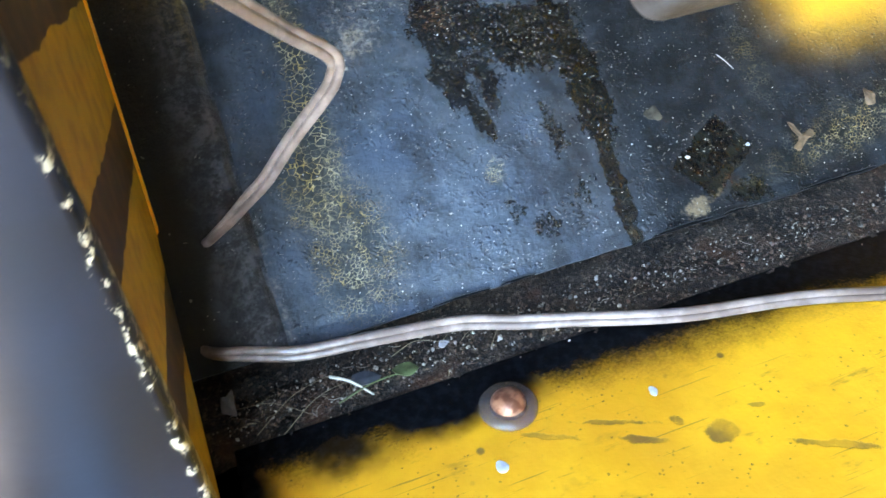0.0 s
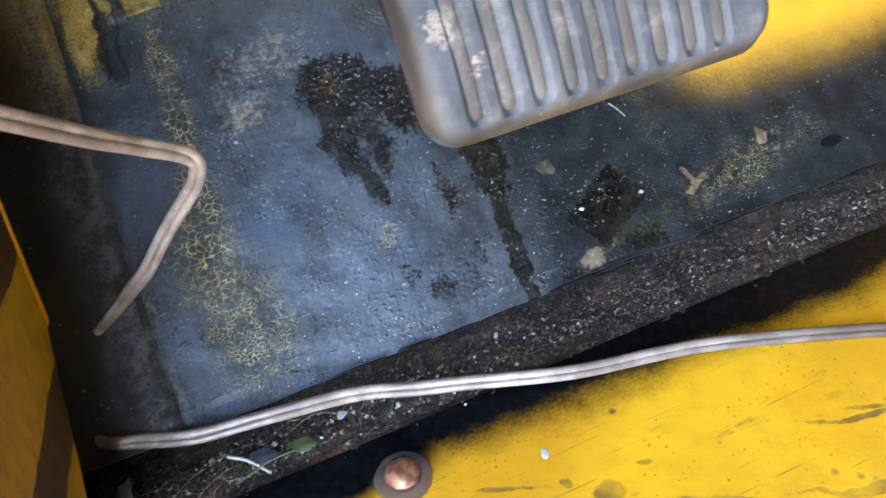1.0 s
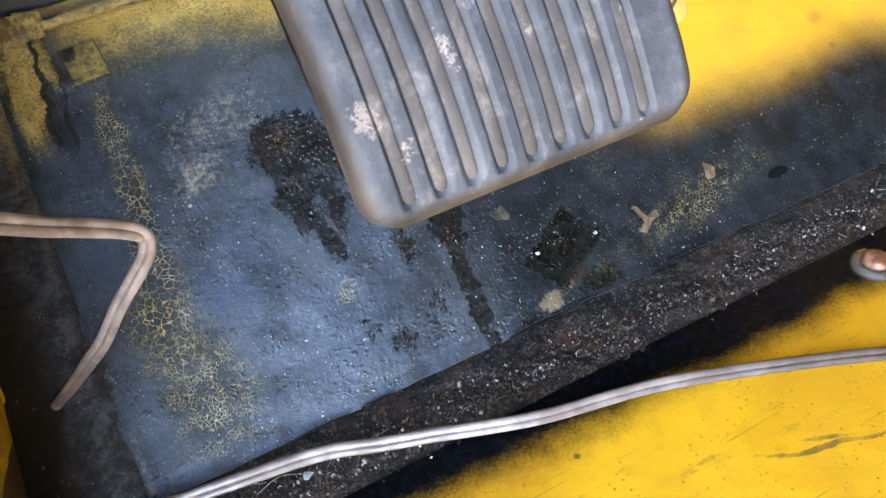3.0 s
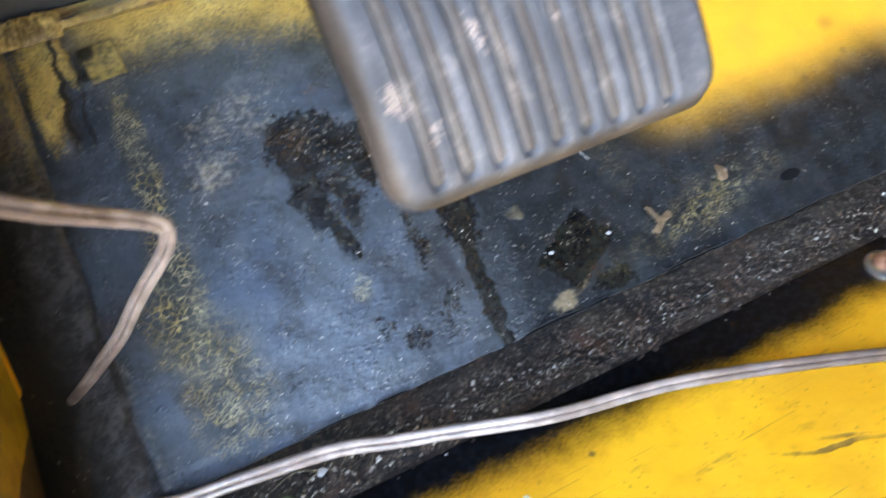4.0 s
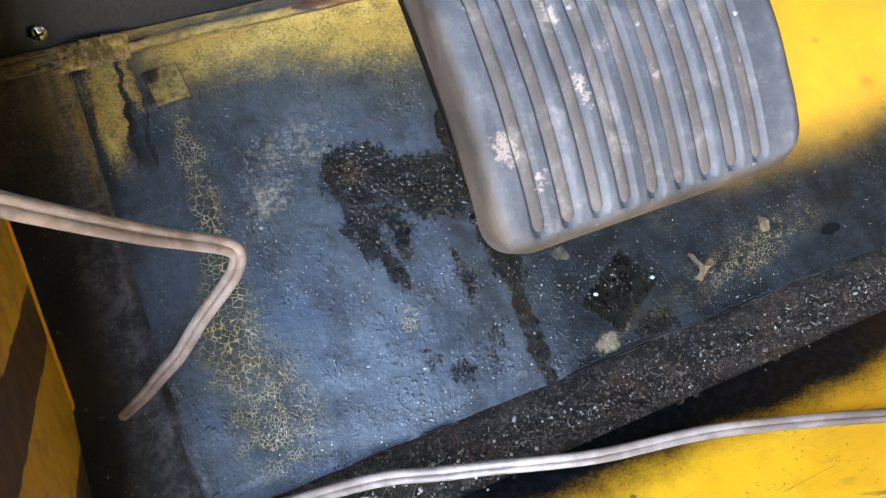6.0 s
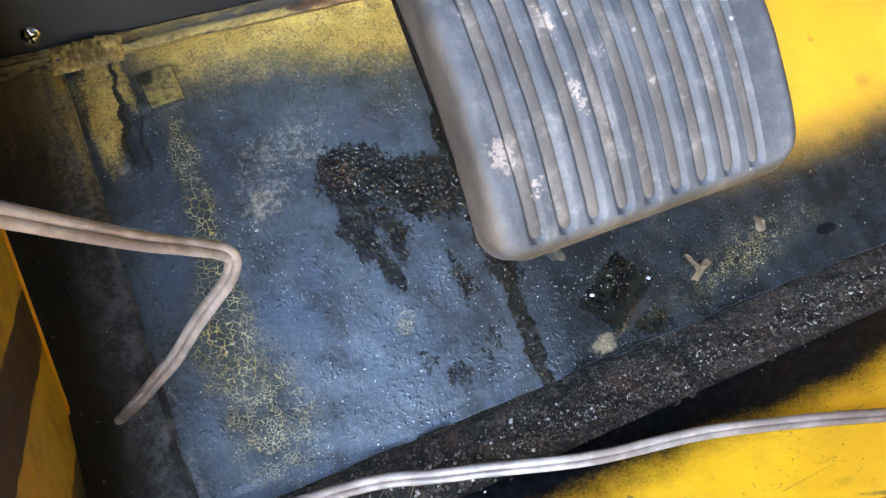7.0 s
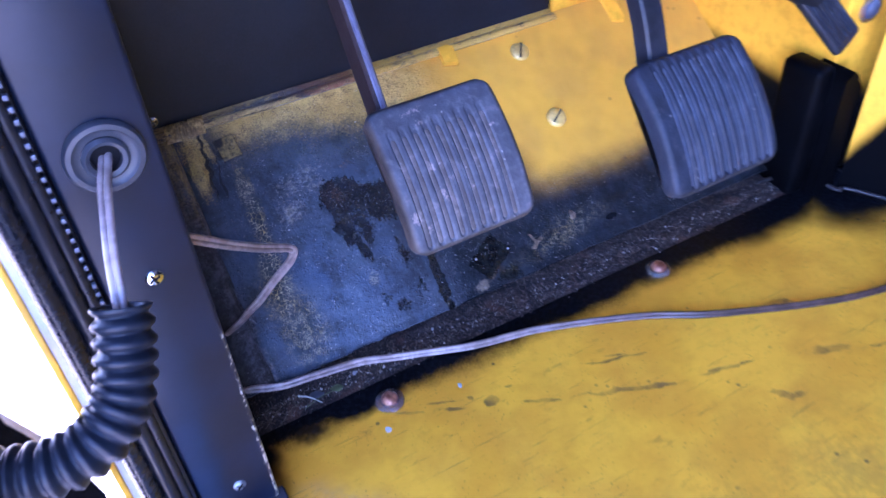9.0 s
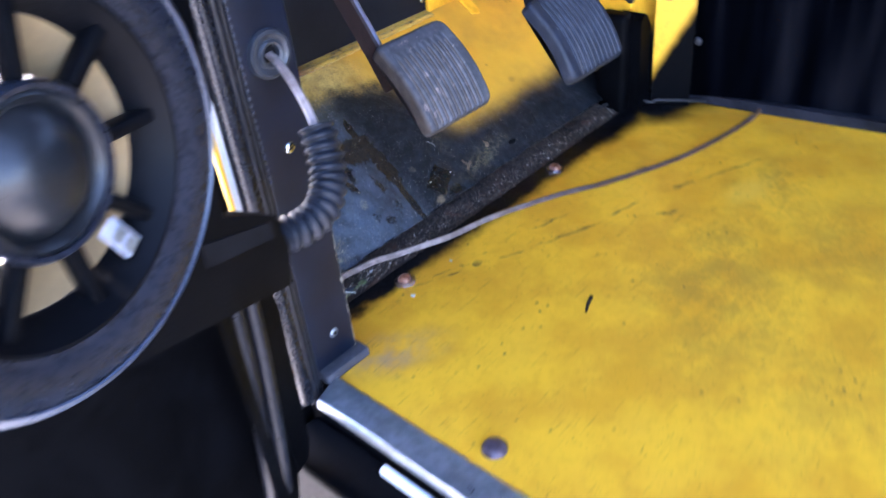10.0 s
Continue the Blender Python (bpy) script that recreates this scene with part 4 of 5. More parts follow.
# left side: inner side panel and the post
bm = bmesh.new()
box(bm, -0.020, -0.014, -0.056, 0.1760, -0.01, 0.62)
structure("wall_left", bm, M_BLACK, "black inner side of the footwell", "wall")
bm = bmesh.new()
a = [(-0.0600, -0.004), (0.052, 0.044), (0.100, 0.118), (0.135, 0.175), (0.150, 0.62), (-0.0600, 0.62)]
lo = [bm.verts.new((-0.0135, y, z)) for y, z in a]
hi = [bm.verts.new((-0.0010, y, z)) for y, z in a]
bm.faces.new(lo[::-1])
bm.faces.new(hi)
for i in range(len(a)):
    bm.faces.new((lo[i], lo[(i + 1) % len(a)], hi[(i + 1) % len(a)], hi[i]))
bmesh.ops.bevel(bm, geom=[e for e in bm.edges], offset=0.0008, segments=1, affect="EDGES")
gusset = structure("wall_left_gusset", bm, M_TAPE, "yellow footwell gusset with brown-black bands", "wall")
part("edge_bead", sweep(bmesh.new(), [Vector((-0.0012, y, z)) for y, z in ((0.050, 0.041), (0.0525, 0.0455), (0.076, 0.081), (0.100, 0.1185), (0.1355, 0.1755))], 0.0011, 8, 0, (1, 0, 0)), M_YELLOW, gusset, "bright yellow bare edge")
bm = bmesh.new()
box(bm, -0.0355, 0.0035, -0.0625, -0.0140 - 0.04, 0.008, 0.62, 0.0022, seg=3)
post = structure("door_post", bm, M_POST, "satin black door post, paint chipped along edge", "door post", True)
bm = bmesh.new()
box(bm, -0.034, 0.0072, -0.0715, -0.056, 0.0, 0.0085, 0.0015)
part("foot_bracket", bm, plain("grey_foot_bracket", (0.055, 0.055, 0.066), 0.45, 0.0, spec=0.3), post, "dull grey foot bracket")

# outer wing and sill
bm = bmesh.new()
box(bm, -0.0654, -0.0624, -0.0640, -0.0200, 0.020, 0.62, 0.0006)
structure("wing_panel", bm, M_YELLOW, "yellow outer wing panel, sunlit", "body panel")
bm = bmesh.new()
box(bm, -0.0600, -0.036, -0.0565, -0.020, -0.25, 0.62, 0.001)
structure("hinge_panel", bm, M_BLACK, "black hinge panel between post and wing", "body panel")
bm = bmesh.new()
box(bm, -0.0624, -0.0575, -0.0630, -0.0590, 0.012, 0.62, 0.0008)
structure("trim_pillar_edge", bm, plain("pale_pillar_paint", (0.62, 0.58, 0.56), 0.45, 0.0, 160, 0.12), "pale painted edge strip of the hinge pillar", "trim")
bm = bmesh.new()
slab(bm, [(-0.050, -0.076), (-0.0245, -0.068), (-0.0245, -1.3), (-0.050, -1.3)], -0.006, 0.0025, 0.002)
structure("door_sill", bm, M_ALU, "worn bare aluminium door sill strip", "sill")
bm = bmesh.new()
box(bm, -0.085, -0.045, -1.3, -0.0645, -0.30, -0.0225, 0.004, seg=3)
structure("sill_panel", bm, M_BLACK, "black outer sill below the door opening", "body panel")

# near-white strip stands in for the bright reflection on the sill step
bm = bmesh.new()
box(bm, -0.0560, -0.0505, -1.3, -0.142, -0.0235, -0.0170, 0.001)
structure("trim_sill_highlight", bm, plain("pale_sill_highlight", (0.78, 0.78, 0.78), 0.4, 0.0, 160, 0.12), "pale strip imitating the bright highlight on the step below the door sill", "trim")

# unseen cab shell added to limit the light: roof, far side, rear, dash
bm = bmesh.new()
box(bm, -0.05, 1.45, -1.35, 0.9, 1.22, 1.25)
structure("ceiling", bm, M_LINING, "unseen dark grey cab roof, added to block the sky", "ceiling")
bm = bmesh.new()
box(bm, 1.42, 1.45, -1.35, 0.9, -0.3, 0.62)
structure("wall_right", bm, M_LINING, "unseen dark grey far side of the cab, added to block light", "wall")
bm = bmesh.new()
box(bm, -0.05, 1.45, -1.38, -1.35, -0.3, 1.25)
structure("wall_rear", bm, M_LINING, "unseen dark grey rear wall of the cab, added to block light", "wall")
bm = bmesh.new()
box(bm, -0.04, 1.42, -0.02, 0.45, 0.60, 0.64, 0.01)
structure("dashboard", bm, M_PANEL, "unseen black dashboard shelf, added to shade the footwell", "dashboard")

# ---- fixings ----
def dome_screw(parent, place, normal, r, h, material, slot=0.0, label="", turn=0.0, washer=0.0, cross=False):
    m = facing(place, normal)
    name = "screw" if slot else "bolt"
    bm = bmesh.new()
    lathe(bm, [(r, -0.001), (r, h * 0.25), (r * 0.92, h * 0.55), (r * 0.7, h * 0.85), (r * 0.35, h)], m, 20)
    ob = part(name, bm, material, parent, label)
    ob.matrix_parent_inverse = parent.matrix_world.inverted()
    if slot:
        bm = bmesh.new()
        half = r * (0.62 if cross else 0.85)
        box(bm, -half, half, -slot / 2, slot / 2, h * 0.80, h * 1.02, 0, m @ Matrix.Rotation(radians(turn), 4, "Z"))
        if cross:
            box(bm, -slot / 2, slot / 2, -r * 0.62, r * 0.62, h * 0.78, h * 1.03, 0, m @ Matrix.Rotation(radians(turn), 4, "Z"))
        part("slot", bm, M_DARK if cross else M_SLOT, ob)
    if washer:
        bm = bmesh.new()
        lathe(bm, [(r * 0.9, -0.001), (washer, -0.001), (washer, 0.0006), (washer * 0.95, 0.0014), (washer * 0.84, 0.0019), (r * 1.05, 0.0017), (r * 0.9, 0.0022)], m, 24)
        part("washer", bm, M_WASHER, ob)
    return ob


bpy.context.view_layer.update()
dome_screw(toe, on_toe(0.301, 0.164), TOE_N, 0.0078, 0.0035, M_BRASSY, 0.0016, "slotted screw painted yellow", 60)
dome_screw(toe, on_toe(0.302, 0.103), TOE_N, 0.0080, 0.0035, M_BRASSY, 0.0016, "slotted screw painted yellow", 35)
dome_screw(floor, (0.088, -0.029, 0.0005), (0, 0, 1), 0.0058, 0.0055, M_RUST, 0, "rusty domed bolt with washer", washer=0.0094)
dome_screw(floor, (0.310, -0.025, 0.0005), (0, 0, 1), 0.0058, 0.0055, M_RUST, 0, "rusty domed bolt with washer", washer=0.0092)
dome_screw(floor, (-0.007, -0.203, 0.0005), (0, 0, 1), 0.0088, 0.0042, plain("brown_bolt", (0.10, 0.07, 0.08), 0.35, 0.4), 0, "dark brown domed floor bolt")
dome_screw(post, (-0.0155, -0.0622, 0.1835), (0, -1, 0), 0.0040, 0.0022, M_CHROME, 0.0010, "bright cross-head screw", 20, cross=True)
dome_screw(post, (-0.0145, -0.0622, 0.033), (0, -1, 0), 0.0036, 0.0018, M_GREY, 0.0010, "dull cross-head screw", 50, cross=True)
dome_screw(upper, (0.0222, 0.1675, 0.1300), (0, -1, 0), 0.0040, 0.0022, M_CHROME, 0.0010, "bright cross-head screw", 10, cross=True)
dome_screw(upper, (0.340, 0.1685, 0.136), (0, -1, 0), 0.0034, 0.0020, M_CHROME, 0.0010, "bright cross-head screw", 10, cross=True)
dome_screw(tunnel, (0.506, -0.072, 0.076), (-1, -0.4, 0), 0.0040, 0.0022, M_ARM, 0, "dull dark rivet")
corner = bpy.data.objects["bulkhead_corner"]
dome_screw(corner, (0.500, -0.0065, 0.143), (0, -1, 0), 0.0070, 0.0050, M_BOLT, 0, "dark grey bolt with washer", washer=0.0105)


bm = bmesh.new()
slab(bm, [(-0.005, -0.006), (0.0065, -0.009), (0.0085, 0.006), (0.004, 0.0085), (-0.004, 0.008)], 0.0, 0.0042, 0.0010)
bmesh.ops.transform(bm, matrix=Matrix.Translation((0.2405, 0.178, 0.0012)), verts=bm.verts)
part("folded_tab", bm, M_YELLOW, toe, "bright yellow folded metal tab")
bm = bmesh.new()
slab(bm, [(-0.007, -0.016), (0.003, -0.019), (0.006, -0.014), (0.006, 0.020), (-0.006, 0.020)], 0.0, 0.0030, 0.0010)
bmesh.ops.transform(bm, matrix=Matrix.Translation((0.3985, 0.1795, 0.0005)), verts=bm.verts)
part("hook_tab", bm, M_YELLOW, toe, "yellow painted hook-shaped tab")
dome_screw(toe, on_toe(0.4275, 0.1830), TOE_N, 0.0056, 0.0045, M_GREY, 0, "dull grey hexagon bolt")
bm = lathe(bmesh.new(), [(0.0030, -0.001), (0.0030, 0.0016), (0.0010, 0.0018)], Matrix.Translation((0.3025, 0.0150, 0.0)) @ Matrix.Diagonal((1.7, 0.8, 1, 1)), 16)
part("drain_slot", bm, M_DARK, toe, "small dark slot")
# black slivers laid on the board edge stand in for the shadow below it
for x0, x1, w0 in ((0.078, 0.099, 0.0005), (0.103, 0.116, 0.0005), (0.163, 0.188, 0.0008), (0.193, 0.203, 0.0005), (0.228, 0.262, 0.0005)):
    bm = bmesh.new()
    n = 9
    low = [(x0 + (x1 - x0) * k / n, -0.0004 + 0.0004 * noise.noise((x0 * 90 + k, 0.0, 2.0))) for k in range(n + 1)]
    high = [(x, y + w0 * (0.3 + math.sin(math.pi * (k + 0.5) / (n + 1)))) for k, (x, y) in enumerate(low)]
    slab(bm, low + high[::-1], 0.0006, 0.0016)
    part("gap_shade", bm, M_DARK, toe, "black sliver imitating the shaded gap under the board edge", False)
    # pale thread above each sliver imitates the lit rim of the edge
    bm = bmesh.new()
    sweep(bm, [Vector((x, y + 0.0003, 0.0016)) for x, y in high], 0.00014, 6)
    part("edge_highlight", bm, M_EDGE_LIT, toe, "thin pale line imitating light along the board edge")


# ---- pedals ----
W, H, SAG = 0.0706, 0.0755, 0.0067


def bow(y, sag):
    return sag * (1 - (2 * y / H) ** 2) - sag


def in_groove(x, y, ribs):
    """How deep a place lies in one of the grooves, 0 to 1."""
    first, step_x, count, y0, y1 = ribs
    k = round((x - first) / step_x)
    if k < 0 or k >= count:
        return 0.0
    dx = abs(x - first - k * step_x)
    dy = max(0.0, y - y1, y0 - y)
    d = math.hypot(dx, dy)
    return max(0.0, min(1.0, (0.0021 - d) / 0.0008))


def pad_mesh(w, h, thick, radius, sag, ribs, nx=150, ny=56):
    """A rubber pad with rounded corners, softened edges, a bowed face and grooves; its face is near z = 0."""
    bm = bmesh.new()
    top, low = {}, {}
    for j in range(ny + 1):
        for i in range(nx + 1):
            u, v = (2 * i / nx - 1), (2 * j / ny - 1)
            v = math.copysign(abs(v) ** 0.8, v)
            x, y = u * w / 2, v * h / 2
            dx, dy = abs(x) - (w / 2 - radius), abs(y) - (h / 2 - radius)
            if dx > 0 and dy > 0:
                f = max(dx, dy) / math.hypot(dx, dy)
                x, y = math.copysign(w / 2 - radius + dx * f, x), math.copysign(h / 2 - radius + dy * f, y)
            e = min((1 - abs(u)) * w / 2, (1 - abs(v)) * h / 2)
            drop = 0.0
            if e < 0.0035:
                drop = 0.0035 - math.sqrt(max(0, 0.0035 ** 2 - (0.0035 - e) ** 2))
            wave = 0.0003 * noise.noise((x * 120, y * 120, 1.0))
            worn = 0.55 + 0.45 * min(1.0, max(0.0, (0.020 - y) / 0.02))
            top[i, j] = bm.verts.new((x, y, bow(y, sag) - drop + wave - 0.0013 * worn * in_groove(x, y, ribs)))
            if i in (0, nx) or j in (0, ny):
                low[i, j] = bm.verts.new((x * 0.97, y * 0.97, bow(y, sag) - thick))
    for j in range(ny):
        for i in range(nx):
            bm.faces.new((top[i, j], top[i + 1, j], top[i + 1, j + 1], top[i, j + 1]))
    rim = [(i, 0) for i in range(nx)] + [(nx, j) for j in range(ny)] + [(i, ny) for i in range(nx, 0, -1)] + [(0, j) for j in range(ny, 0, -1)]
    for a, b in zip(rim, rim[1:] + rim[:1]):
        bm.faces.new((top[a], low[a], low[b], top[b]))
    bm.faces.new([low[a] for a in rim][::-1])
    return bm


def rib_mesh(x, y0, y1, width, height, sag):
    """One raised rib with rounded ends that follows the bowed face."""
    bm = bmesh.new()
    rings = []
    n = 22
    for i in range(n + 1):
        t = 0.5 - 0.5 * math.cos(math.pi * i / n)
        y = y0 + (y1 - y0) * t
        e = min(t, 1 - t) * abs(y1 - y0) / (width * 0.55)
        k = math.sqrt(max(0.02, 1 - max(0, 1 - e) ** 2))
        z = bow(y, sag) - 0.0013 + (0.0006 * max(0.0, y) / 0.02)
        rings.append([Vector((x + width / 2 * k * c, y, z + height * k * d)) for c, d in ((-1, 0), (-0.8, 0.75), (-0.35, 1.0), (0.35, 1.0), (0.8, 0.75), (1, 0))])
    return ring_loft(bm, rings)


def bar_arm(points, x0, x1, depth):
    """A flat bar hung in the plane of y and z, its rear edge along the points."""
    line = smooth_path([(0, y, z) for y, z in points], 6)
    rings = []
    for i, q in enumerate(line):
        t = (line[min(i + 1, len(line) - 1)] - line[max(i - 1, 0)]).normalized()
        f = Vector((0, t.z, -t.y))
        b = 0.0014
        rings.append([Vector((x, 0, 0)) + q + f * d for x, d in ((x0 + b, 0), (x0, b), (x0, depth - b), (x0 + b, depth), (x1 - b, depth), (x1, depth - b), (x1, b), (x1 - b, 0))])
    return ring_loft(bmesh.new(), rings)


def pedal(name, centre, tilt, label, pad_m, rib_m, ribs, arm, arm_x, arm_m, w=W):
    root = thing(name, centre, label, "pedal", "foot pedals")
    lean = Matrix.Rotation(radians(tilt), 4, "X")
    pad = part("pad", pad_mesh(w, H, 0.0125, 0.0075, SAG, ribs), pad_m, root, "grooved rubber pad, dusty and worn")
    pad.matrix_local = lean
    first, step_x, count, y0, y1 = ribs
    for i in range(count):
        part("groove_dust", rib_mesh(first + i * step_x, y0 - 0.0007, y1 - 0.003, 0.0028, 0.00045, SAG), rib_m, pad)
    bm = bmesh.new()
    box(bm, -0.026, 0.026, -0.026, 0.026, -0.0200, -0.0120, 0.0015)
    plate = part("backing_plate", bm, arm_m, pad, "black steel plate behind the rubber")
    a = bar_arm(arm, arm_x[0], arm_x[1], arm_x[2])
    bmesh.ops.translate(a, verts=a.verts, vec=-Vector(centre))
    part("arm", a, arm_m, root, "black steel pedal arm", False)
    return root


clutch = pedal("clutch_pedal", (0.1356, -0.0500, 0.1757), 49.2, "clutch pedal with dusty grey grooved rubber pad", M_PAD, M_RIB, (-0.0270, 0.00622, 9, -0.0338, 0.0235),
               [(-0.026, 0.166), (-0.008, 0.195), (0.024, 0.242), (0.060, 0.300), (0.120, 0.420), (0.150, 0.600)], (0.1135, 0.1195, 0.020), M_ARM_RUST)
brake = pedal("brake_pedal", (0.2808, -0.0765, 0.1676), 51.0, "brake pedal with dark grooved rubber pad on a black arm", M_PAD_CLEAN, M_PAD_DUST, (-0.0250, 0.0061, 10, -0.0330, 0.0345),
              [(-0.046, 0.176), (-0.040, 0.196), (-0.028, 0.222), (0.010, 0.280), (0.080, 0.420), (0.120, 0.600)], (0.2615, 0.2755, 0.013), M_ARM, 0.0755)

# paler strip puts the light on the arm's rear face into its colour
line = bar_arm([(-0.0268, 0.1662), (-0.0088, 0.1952), (0.0232, 0.2422), (0.0592, 0.3002), (0.1192, 0.4202), (0.1492, 0.6002)], 0.1146, 0.1192, 0.0030)
bmesh.ops.translate(line, verts=line.verts, vec=-Vector((0.1356, -0.0500, 0.1757)))
part("lit_edge", line, plain("lit_edge_grey", (0.10, 0.10, 0.135), 0.32, 0.3, 200, 0.3), clutch, "lighter strip imitating light on the clutch arm's rear edge", False)

# accelerator
gas = thing("accelerator_pedal", (0.462, 0.000, 0.150), "narrow black ribbed accelerator pedal", "pedal", "foot pedals")
lean = Matrix.Rotation(radians(52), 4, "X") @ Matrix.Rotation(radians(24), 4, "Z")
bm = bmesh.new()
box(bm, -0.0145, 0.0145, -0.030, 0.050, -0.008, 0.0, 0.003, seg=3)
pad = part("pad", bm, M_ARM, gas, "black ribbed rubber pad")
pad.matrix_local = lean
for i in range(5):
    bm = bmesh.new()
    box(bm, -0.0115 + i * 0.0050, -0.0085 + i * 0.0050, -0.024, 0.046, -0.0005, 0.0012, 0.0006)
    part("rib", bm, M_PAD_CLEAN, pad)
bm = bmesh.new()
sweep(bm, smooth_path([(-0.005, 0.010, 0.012), (-0.035, 0.020, 0.030), (-0.085, 0.040, 0.060), (-0.13, 0.08, 0.10), (-0.14, 0.15, 0.20)], 6), 0.014, 10)
part("arm", bm, M_ARM, gas, "black bent accelerator arm")


# ---- twin speaker cable ----
cable = thing("speaker_cable", (0.05, 0.0, 0.0), "flat twin speaker cable with clear pinkish insulation", "cable")
inside = smooth_path([(-0.010, -0.052, 0.196), (0.003, -0.048, 0.186), (0.022, -0.026, 0.158), (0.0405, -0.0035, 0.1315), (0.0510, 0.0100, 0.1172), (0.0583, 0.0165, 0.1090), (0.0616, 0.0202, 0.1032), (0.0610, 0.0220, 0.0982), (0.0578, 0.0235, 0.0925), (0.0470, 0.0290, 0.0785), (0.0368, 0.0345, 0.0635), (0.0305, 0.0375, 0.0565), (0.0225, 0.0390, 0.0490), (0.0150, 0.0430, 0.0410), (0.0085, 0.0470, 0.0330), (0.0020, 0.0380, 0.0220),
                      (0.0010, 0.0240, 0.0180), (0.0040, 0.0165, 0.0185), (0.0090, 0.0128, 0.0185), (0.0160, 0.0118, 0.0165), (0.0316, 0.0075, 0.0140), (0.0537, 0.0048, 0.0132), (0.0835, 0.0020, 0.0105), (0.104, -0.0035, 0.0075), (0.120, -0.0085, 0.0065), (0.156, -0.0205, 0.0045), (0.204, -0.0315, 0.0032), (0.267, -0.0575, 0.0028), (0.305, -0.0800, 0.0028), (0.346, -0.0995, 0.0028),
                      (0.378, -0.1130, 0.0028), (0.407, -0.1225, 0.0028), (0.457, -0.1330, 0.0028), (0.500, -0.1385, 0.0030), (0.524, -0.1415, 0.0060)], 9)
outside = smooth_path([(-0.014, -0.050, 0.243), (-0.0155, -0.063, 0.243), (-0.0200, -0.080, 0.240), (-0.0255, -0.100, 0.229), (-0.0290, -0.112, 0.216), (-0.0310, -0.116, 0.205)], 9)
shift = Matrix.Translation((-0.05, 0, 0))
twist = min(range(len(inside)), key=lambda i: (inside[i] - Vector((0.002, 0.038, 0.022))).length) / (len(inside) - 1)
for line in (inside, outside):
    for off in (-0.00112, 0.00112):
        # the dip behind the flange stands in for deep shade; the cable turns edge-on there
        turned = (lambda t, o=off: o * min(1.0, max(0.06, (abs(t - twist) - 0.03) / 0.09))) if line is inside else off
        bm = sweep(bmesh.new(), line, 0.00142, 10, turned, (-0.25, -0.70, 0.65))
        bmesh.ops.transform(bm, matrix=shift, verts=bm.verts)
        part("strand", bm, M_CABLE, cable)

# grommet
grommet = thing("grommet", (-0.0155, -0.0625, 0.2435), "round grey-black rubber grommet in the door post", "grommet")
turn = facing((0, 0, 0), (0, -1, 0))
bm = lathe(bmesh.new(), [(0.0085, -0.001), (0.0142, -0.001), (0.0146, 0.0018), (0.0136, 0.0034), (0.0118, 0.0036), (0.0102, 0.0022), (0.0085, 0.0022)], turn, 40, True)
part("flange", bm, M_GROMMET, grommet, "outer rubber ring")
bm = lathe(bmesh.new(), [(0.0052, -0.004), (0.0082, -0.001), (0.0084, 0.0030), (0.0072, 0.0044), (0.0056, 0.0036)], turn, 36, True)
part("inner_ring", bm, M_GROMMET, grommet, "inner rubber ring")
bm = lathe(bmesh.new(), [(0.0053, -0.0005), (0.0053, 0.0006)], turn, 24)
part("hole", bm, M_DARK, grommet, "dark cable hole")

# corrugated tube from the post to the door
tube = thing("corrugated_tube", (-0.035, -0.125, 0.19), "ribbed black plastic cable tube between post and door", "cable tube")
line = smooth_path([(-0.0290, -0.1130, 0.2160), (-0.0325, -0.1200, 0.2050), (-0.0385, -0.1275, 0.1920), (-0.0500, -0.1335, 0.1830), (-0.0620, -0.1345, 0.1795), (-0.0740, -0.1325, 0.1790), (-0.0860, -0.1285, 0.1800), (-0.1000, -0.1250, 0.1815), (-0.1120, -0.1225, 0.1830)], 40)
lengths = [0.0]
for a, b in zip(line, line[1:]):
    lengths.append(lengths[-1] + (b - a).length)
count = round(lengths[-1] / 0.0058)
bm = bmesh.new()
rings, frame_up = [], Vector((1, 0, 0))
for i, q in enumerate(line):
    t = (line[min(i + 1, len(line) - 1)] - line[max(i - 1, 0)]).normalized()
    side = (frame_up - t * frame_up.dot(t)).normalized()
    frame_up = side
    top = t.cross(side)
    r = 0.0095 + 0.0009 * math.cos(2 * math.pi * count * lengths[i] / lengths[-1]) - 0.0002 * math.cos(4 * math.pi * count * lengths[i] / lengths[-1])
    c = q - Vector(tube.location)
    rings.append([c + side * (r * math.cos(a)) + top * (r * math.sin(a)) for a in (2 * math.pi * k / 24 for k in range(24))])
inner = [[c0 + (p - c0) * 0.78 for p in r] for r, c0 in ((rings[i], line[i] - Vector(tube.location)) for i in range(0, 41, 8))]
ring_loft(bm, inner[::-1] + rings, True)
sleeve = part("sleeve", bm, M_TUBE, tube)
for k in range(1, count):
    want = lengths[-1] * k / count
    i = min(range(len(line)), key=lambda q: abs(lengths[q] - want))
    bm = lathe(bmesh.new(), [(0.0096, -0.0015), (0.0102, -0.0011), (0.01052, -0.0004), (0.01052, 0.0004), (0.0102, 0.0011), (0.0096, 0.0015)], facing(line[i] - Vector(tube.location), line[min(i + 1, len(line) - 1)] - line[i - 1], (1, 0, 0)), 24, True)
    part("ridge", bm, M_TUBE, sleeve)

# ---- door seals along the post ----
seal = thing("door_seal", (-0.048, -0.068, 0.0), "black ribbed rubber door seal along the post", "door seal")
